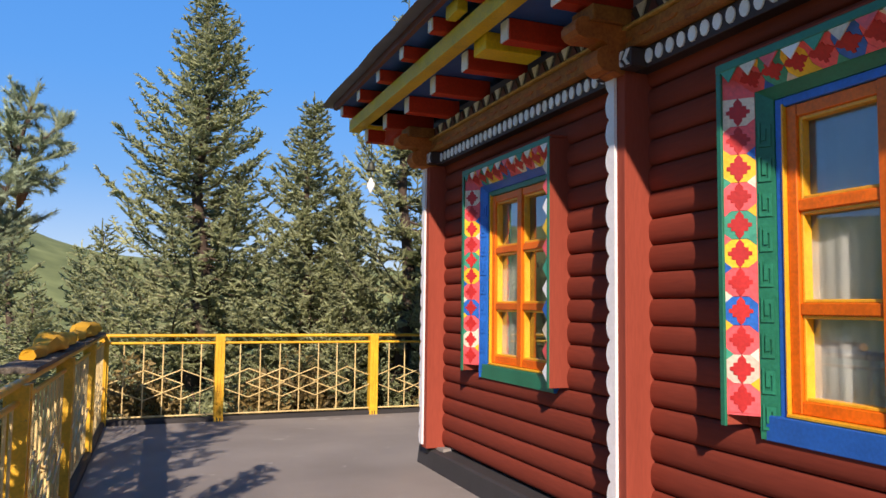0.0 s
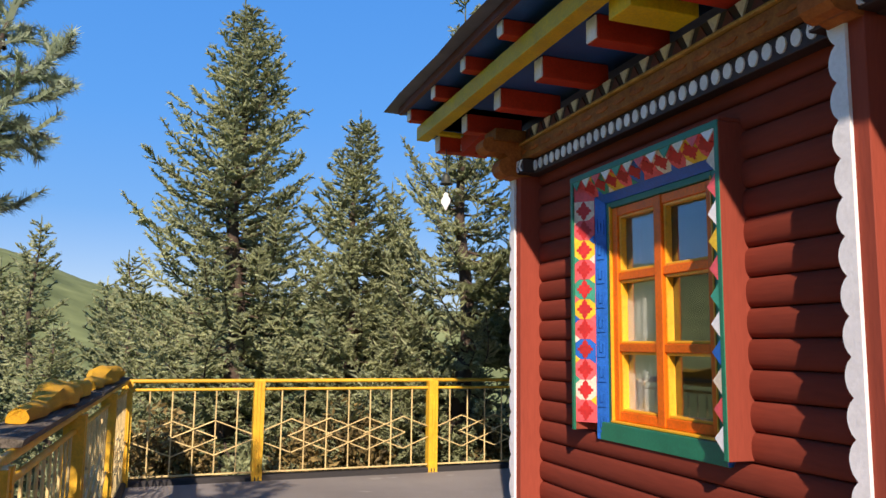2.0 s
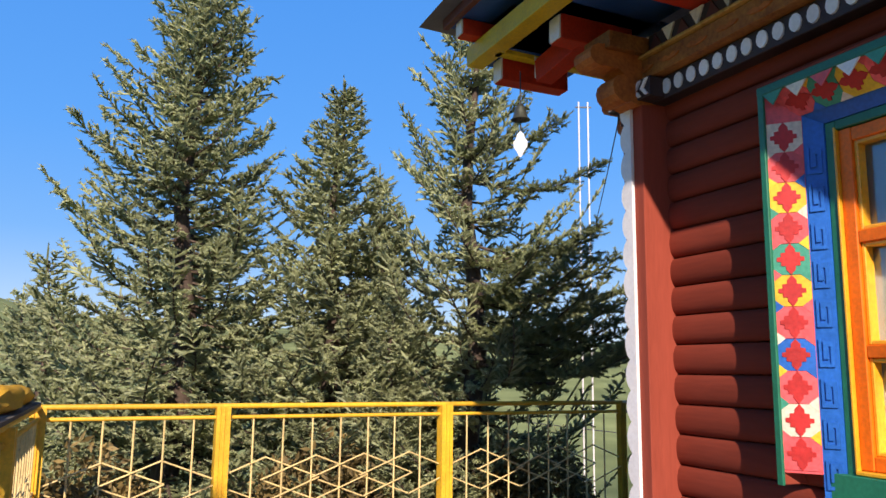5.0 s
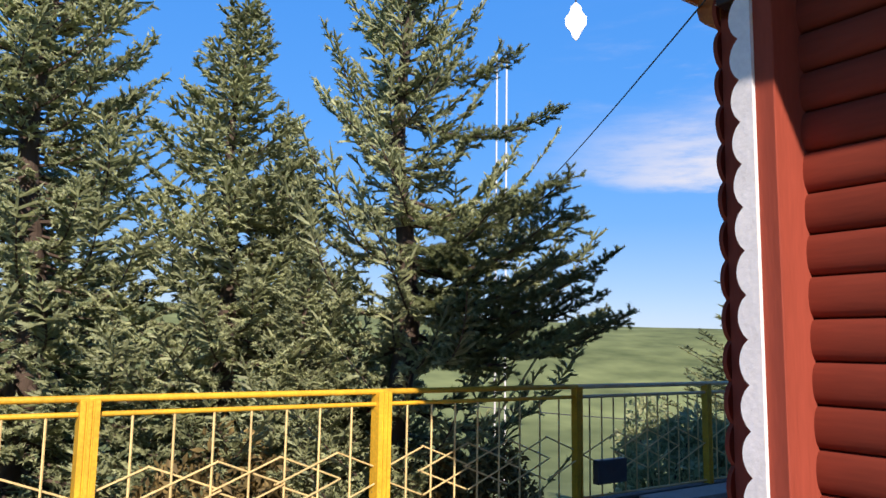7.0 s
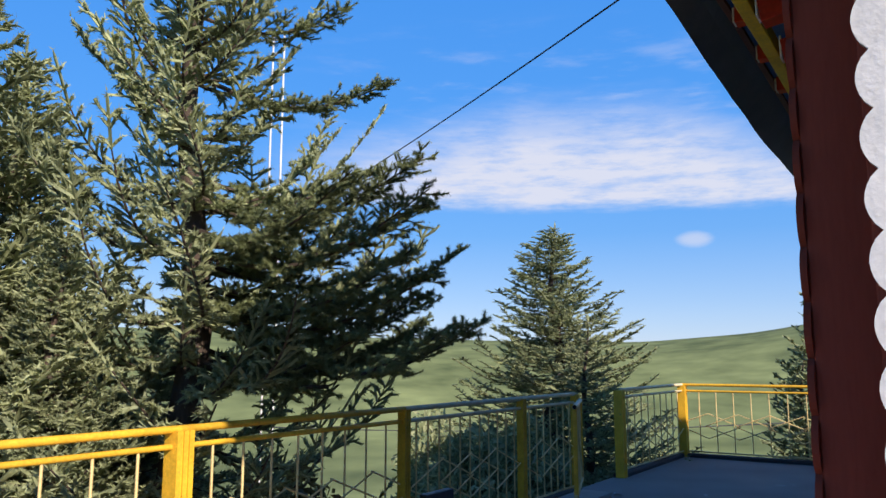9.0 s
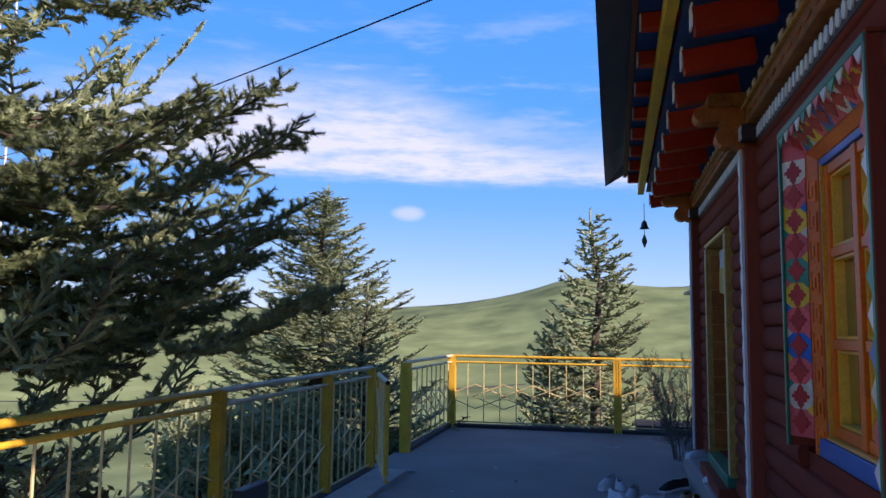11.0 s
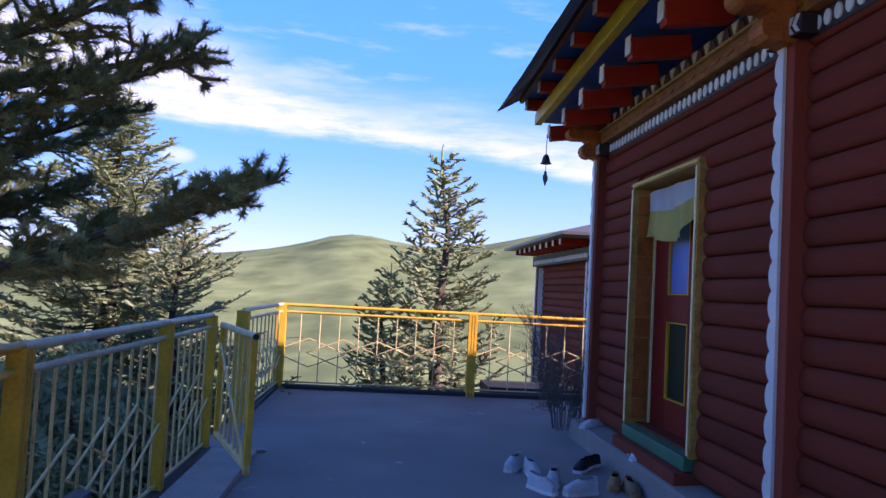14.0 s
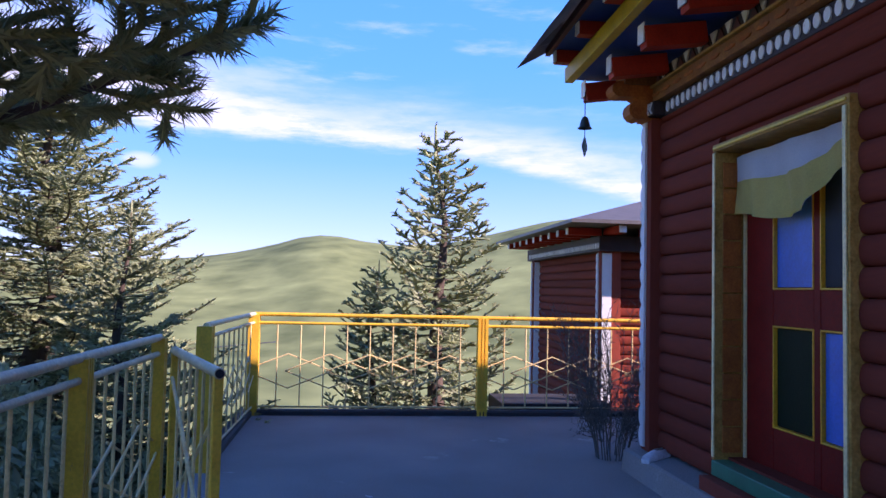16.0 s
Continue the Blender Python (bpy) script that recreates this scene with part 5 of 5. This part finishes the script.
T3_TIPS = [(3.80, 8.74, 2.45), (4.53, 8.81, 1.67), (4.78, 9.17, 2.19), (4.22, 8.82, 1.65), (3.90, 8.95, 2.10), (4.10, 9.0, 2.75), (4.20, 8.95, 2.0), (4.60, 9.30, 1.90), (4.0, 9.4, 1.6), (4.88, 9.9, 3.68), (4.34, 9.9, 4.11), (4.76, 9.9, 2.91), (5.55, 10.0, 1.75), (5.2, 9.8, 2.35), (4.5, 9.25, 2.5), (3.5, 9.1, 2.55), (4.75, 9.5, 1.65), (5.1, 9.6, 1.9)]
SPRUCE_C = spruce_meshes(15, 7.6, 2.15, 215, 10, 0.040, 0.012, NEEDLE, east=0.12, power=0.95, core=0.0115, clear=over_terrace, origin=T3_AT, step=0.055, upturn=0.42, layer=0.40,
                         blunt=True, longest=0.17, lift=0.30, boughs=[(x - T3_AT[0], y - T3_AT[1], z - T3_AT[2]) for x, y, z in T3_TIPS])
tree(SPRUCE_A, 0.82, 12.7, -1.5, "tall dense blue-green spruce behind the railing", 0.4, 0.97, wide=1.15)
tree(SPRUCE_N, 2.38, 11.8, -1.5, "slender spruce with a yellowish tip behind the railing", 1.9, 0.93, wide=1.15)
tree(SPRUCE_N, 3.0, 11.9, -1.6, "slender spruce among the others behind the railing", 4.0, 0.80, wide=1.05)
tree(SPRUCE_N, 2.75, 10.85, -1.5, "low wide spruce pressing against the railing", 0.9, 0.56, wide=1.2)
tree(SPRUCE_N, 4.15, 11.75, -1.6, "low spruce under the boughs of the broad one", 3.3, 0.50, wide=1.25)
tree(SPRUCE_C, *T3_AT, "broad spruce with boughs hanging over the railing")
tree(SPRUCE_B, -0.6, 14.0, -2.0, "smaller spruce in the thicket behind the railing", 2.2, 0.72, wide=1.2)
tree(SPRUCE_B, 1.5, 14.6, -2.0, "smaller spruce in the thicket behind the railing", 5.2, 0.85, wide=1.3)
tree(SPRUCE_B, -2.6, 19.5, -2.6, "distant spruce on the slope", 0.2, 1.0)
tree(SPRUCE_B, -4.4, 18.0, -2.6, "distant spruce on the slope", 1.2, 0.8, wide=1.3)
tree(SPRUCE_B, -1.2, 22.0, -3.0, "distant spruce on the slope", 3.2, 0.9, wide=1.3)
for x, y, turn, size in ((-1.9, 16.5, 0.7, 0.62), (-3.4, 21.0, 2.9, 0.85), (0.3, 17.0, 5.5, 0.75), (-3.2, 15.0, 4.6, 0.55)):
    tree(SPRUCE_B, x, y, -2.4, "distant spruce on the slope", turn, size, wide=1.5)
tree(SPRUCE_B, -5.8, 24.0, -3.0, "distant spruce on the slope", 4.2, 1.05, wide=1.2)
tree(SPRUCE_A, 12.2, 11.9, -1.7, "full spruce beyond the railing near the gate", 2.6, 0.64, wide=1.9)
tree(SPRUCE_B, 13.3, 7.55, -2.2, "pointed spruce beyond the end railing", 0.9, 0.84, wide=1.35)
tree(SPRUCE_B, 14.2, 8.35, -2.6, "small dark spruce beyond the end railing", 3.9, 0.64, wide=1.3)
tree(SPRUCE_B, 10.5, 10.62, -1.7, "small spruce by the gate", 5.0, 0.56, wide=1.3)
# Three spruces out of view, set to throw shadows on floor and railing.
tree(SPRUCE_B, -2.35, 1.0, -1.6, "unseen low spruce outside the long railing, placed for shade", 2.5, 0.66, wide=1.05)
tree(SPRUCE_B, -2.5, 2.5, -1.6, "unseen spruce outside the long railing, placed for its shadow", 1.0, 0.98, wide=1.05)
tree(SPRUCE_B, -2.6, 5.0, -1.6, "unseen spruce outside the long railing, placed for its shadow", 3.0, 0.72, wide=1.2)


YOUNG_M = Matrix.Translation((-1.73, 3.1, -1.45)) @ Matrix.Rotation(radians(14.0), 4, 'Y')


def west_clear(p):
    """Off the walking line and outside the railing low down."""
    q = YOUNG_M @ p
    if q.z < 1.25:
        return q.x < -0.95
    return math.hypot(q.x + 0.29, q.z - 1.43) > 0.42


YOUNG = spruce_meshes(21, 3.80, 0.20, 44, 40, 0.032, 0.006, NEEDLE_BLUE, clear=west_clear, power=0.75, upturn=0.7, low=0.3, core=0.009, blunt=True, brush=True)
young = thing("spruce_tree", "young blue-green spruce tip with hanging cones beside the railing", "tree", YOUNG_M, "spruces")
place("trunk", YOUNG[0], young)
place("crown", YOUNG[1], young)
cone_me = lathe_mesh("cone", [(0.004, 0.0), (0.014, -0.01), (0.019, -0.03), (0.017, -0.07), (0.010, -0.10), (0.003, -0.11)], CONE, 9)
for dx, dy, z in ((0.11, 0.02, 3.50), (0.04, 0.05, 3.33), (0.06, -0.04, 3.30), (-0.03, -0.06, 3.36)):
    place("cone", cone_me, young, Matrix.Translation((dx, dy, z)), "brown hanging cone")


# ---- undergrowth ----
def bush_mesh(name, seed, rx, ry, h, n, size, material):
    rng = np.random.default_rng(seed)
    d = rng.normal(size=(n, 3))
    d /= np.linalg.norm(d, axis=1, keepdims=True)
    r = 0.55 + 0.45 * rng.random((n, 1)) ** 0.5
    lump = np.array([[0.75 + 0.5 * noise.noise(Vector((float(a[0]) * 2, float(a[1]) * 2, float(a[2]) * 2 + seed)))] for a in d])
    c = d * r * lump * np.array([[rx, ry, h * 0.55]]) + np.array([[0, 0, h * 0.5]])
    a = rng.normal(size=(n, 3))
    a /= np.linalg.norm(a, axis=1, keepdims=True)
    b = np.cross(a, rng.normal(size=(n, 3)))
    b /= np.linalg.norm(b, axis=1, keepdims=True)
    s = size * (0.6 + 0.8 * rng.random((n, 1)))
    v = np.stack([c - a * s, c + b * s * 0.4, c + a * s, c - a * s, c + a * s, c - b * s * 0.4], axis=1).reshape(-1, 3)
    return soup(name, v, material)


BUSH_A = bush_mesh("foliage", 1, 1.1, 0.65, 1.9, 7000, 0.045, DRY_LEAF)
BUSH_B = bush_mesh("foliage", 2, 0.9, 0.7, 1.5, 6000, 0.045, NEEDLE)
def bush(me, x, y, z, turn, label, s=1.0):
    t = thing("bush", label, "bush", Matrix.Translation((x, y, z)) @ Matrix.Rotation(turn, 4, 'Z') @ Matrix.Diagonal((s, s, s, 1)), "undergrowth")
    place("foliage", me, t)
    for k in range(5):
        a = k * 1.26 + turn
        tube("stem", [(0, 0, -0.2), (0.12 * math.cos(a), 0.12 * math.sin(a), 0.4), (0.4 * math.cos(a), 0.35 * math.sin(a), 1.1)], (0.02, 0.006), BARK, t, 4)
rb = random.Random(5)
for i, x in enumerate((-0.2, 0.9, 1.9, 3.0, 4.4)):
    bush(BUSH_A if i % 2 == 0 else BUSH_B, x, 10.45 + 0.2 * rb.random(), -1.45, rb.random() * 0.8, "dry olive undergrowth behind the railing" if i % 2 == 0 else "dark evergreen undergrowth behind the railing", 1.0 + 0.15 * rb.random())
for x, y, z, s in ((8.6, 10.8, -1.6, 0.95), (9.7, 10.8, -1.5, 1.2), (10.9, 10.7, -1.5, 0.95), (9.0, 11.9, -1.5, 1.5), (10.4, 11.6, -1.5, 1.45), (12.9, 6.4, -1.6, 1.0), (12.8, 8.3, -1.7, 1.0)):
    bush(BUSH_B, x, y, z, rb.random() * 3, "dark evergreen bush beyond the railing", s)
for x, y in ((-1.75, 7.8), (-1.7, 6.2), (-1.9, 4.6)):
    bush(BUSH_A, x, y, -1.4, 1.5, "dry undergrowth beside the long railing", 1.05)

# bare twiggy shrub by the far corner
shrub = thing("twiggy_shrub", "bare grey twiggy shrub standing at the house corner", "shrub", Matrix.Translation((9.75, 6.48, 0)))
rs = np.random.default_rng(11)
tw0, tw1 = [], []
for k in range(26):
    a, lean, h = 2.39996 * k, 0.15 + 0.45 * rs.random(), 0.75 + 0.55 * rs.random()
    pts = []
    for i in range(7):
        f = i / 6
        r = 0.12 + lean * f ** 1.3
        pts.append((r * math.cos(a) + 0.03 * rs.normal() * f, r * math.sin(a) + 0.03 * rs.normal() * f, -0.01 + h * f))
    tube("stem", pts, (0.006, 0.0015), TWIG, shrub, 4)
    for j in range(34):
        f = 1.0 + 4.9 * rs.random()
        b0 = Vector(pts[int(f)]).lerp(Vector(pts[int(f) + 1]), f % 1)
        e0 = b0 + Vector((0.5 * math.cos(a), 0.5 * math.sin(a), 0.6)) * 0.16 + Vector(rs.normal(size=3)) * 0.075
        tw0.append(tuple(b0))
        tw1.append(tuple(e0))
        for q in range(3):
            b1 = b0.lerp(e0, 0.3 + 0.6 * rs.random())
            tw0.append(tuple(b1))
            tw1.append(tuple(b1 + Vector(rs.normal(size=3)) * 0.045 + Vector((0, 0, 0.05))))
place("brushwood", soup("brushwood", cores(np.array(tw0), np.array(tw1), 0.003), TWIG), shrub)

# ---- the lower house beyond ----
H2 = (14.9, 4.80, -1.93)
house2 = thing("log_house", "second dark red log house with painted eaves, lower on the slope", "house", Matrix.Translation(H2))
box("wall", (0.05, -5.0, -0.6), (4.4, -0.05, 4.05), LOG, house2)
z = 0.1
while z < 4.0:
    place("log", log_mesh(4.3), house2, Matrix.Translation((0.06, -0.05, z)))
    place("log", log_mesh(4.2), house2, Matrix.Translation((0.05, -4.3, z)) @ Matrix.Rotation(radians(90), 4, 'Z'))
    z += PITCH
for x, y in ((0.0, 0.0), (4.35, 0.0), (0.0, -3.2)):
    box("board", (x - 0.08, y - 0.2, 0), (x + 0.08, y + 0.12, 3.95), BOARD, house2)
    ol = [(-p, q) for p, q in scallop_outline(0.2, 3.9)]
    place("scalloped_edge", prism_mesh("scalloped_edge", ol, 0.02, WHITE, "y"), house2, Matrix.Translation((x + 0.04, y + 0.121, 0)))
    box("white_edge", (x - 0.10, y - 0.05, 0.2), (x - 0.081, y + 0.10, 3.9), WHITE, house2)
box("cornice", (-0.2, -4.9, 3.92), (4.6, 0.18, 4.15), DARK_BAND, house2)
dot2 = prism_mesh("dot", [(0.035 * math.cos(i * math.pi / 4), 0.045 * math.sin(i * math.pi / 4)) for i in range(8)], 0.012, WHITE, "y")
for i in range(40):
    place("dot", dot2, house2, Matrix.Translation((-0.15 + 0.115 * i, 0.18, 4.0)))
for i in range(9):
    box("rafter", (0.0 + 0.55 * i - 0.06, 0.1, 4.16), (0.55 * i + 0.06, 0.62, 4.27), RAFTER, house2)
    box("rafter_end", (0.55 * i - 0.055, 0.621, 4.165), (0.55 * i + 0.055, 0.635, 4.265), WHITE, house2)
    box("rafter", (-0.7, -0.55 * i - 0.06, 4.16), (0.0, -0.55 * i + 0.06, 4.27), RAFTER, house2)
    box("rafter_end", (-0.715, -0.55 * i - 0.055, 4.165), (-0.701, -0.55 * i + 0.055, 4.265), WHITE, house2)
bm = bmesh.new()
base = [(-0.85, 0.8), (5.0, 0.8), (5.0, -6.0), (-0.85, -6.0)]
lo = [bm.verts.new((x, y, 4.28)) for x, y in base]
hi = [bm.verts.new((x, y, 4.33)) for x, y in base]
r0, r1 = bm.verts.new((1.2, -1.5, 5.0)), bm.verts.new((1.2, -4.0, 5.0))
bm.faces.new(lo[::-1])
for i in range(4):
    j = (i + 1) % 4
    bm.faces.new((lo[i], lo[j], hi[j], hi[i]))
bm.faces.new((hi[0], hi[1], r0))
bm.faces.new((hi[1], hi[2], r1, r0))
bm.faces.new((hi[2], hi[3], r1))
bm.faces.new((hi[3], hi[0], r0, r1))
place("roofing", finish("roofing", bm, ROOFING), house2)
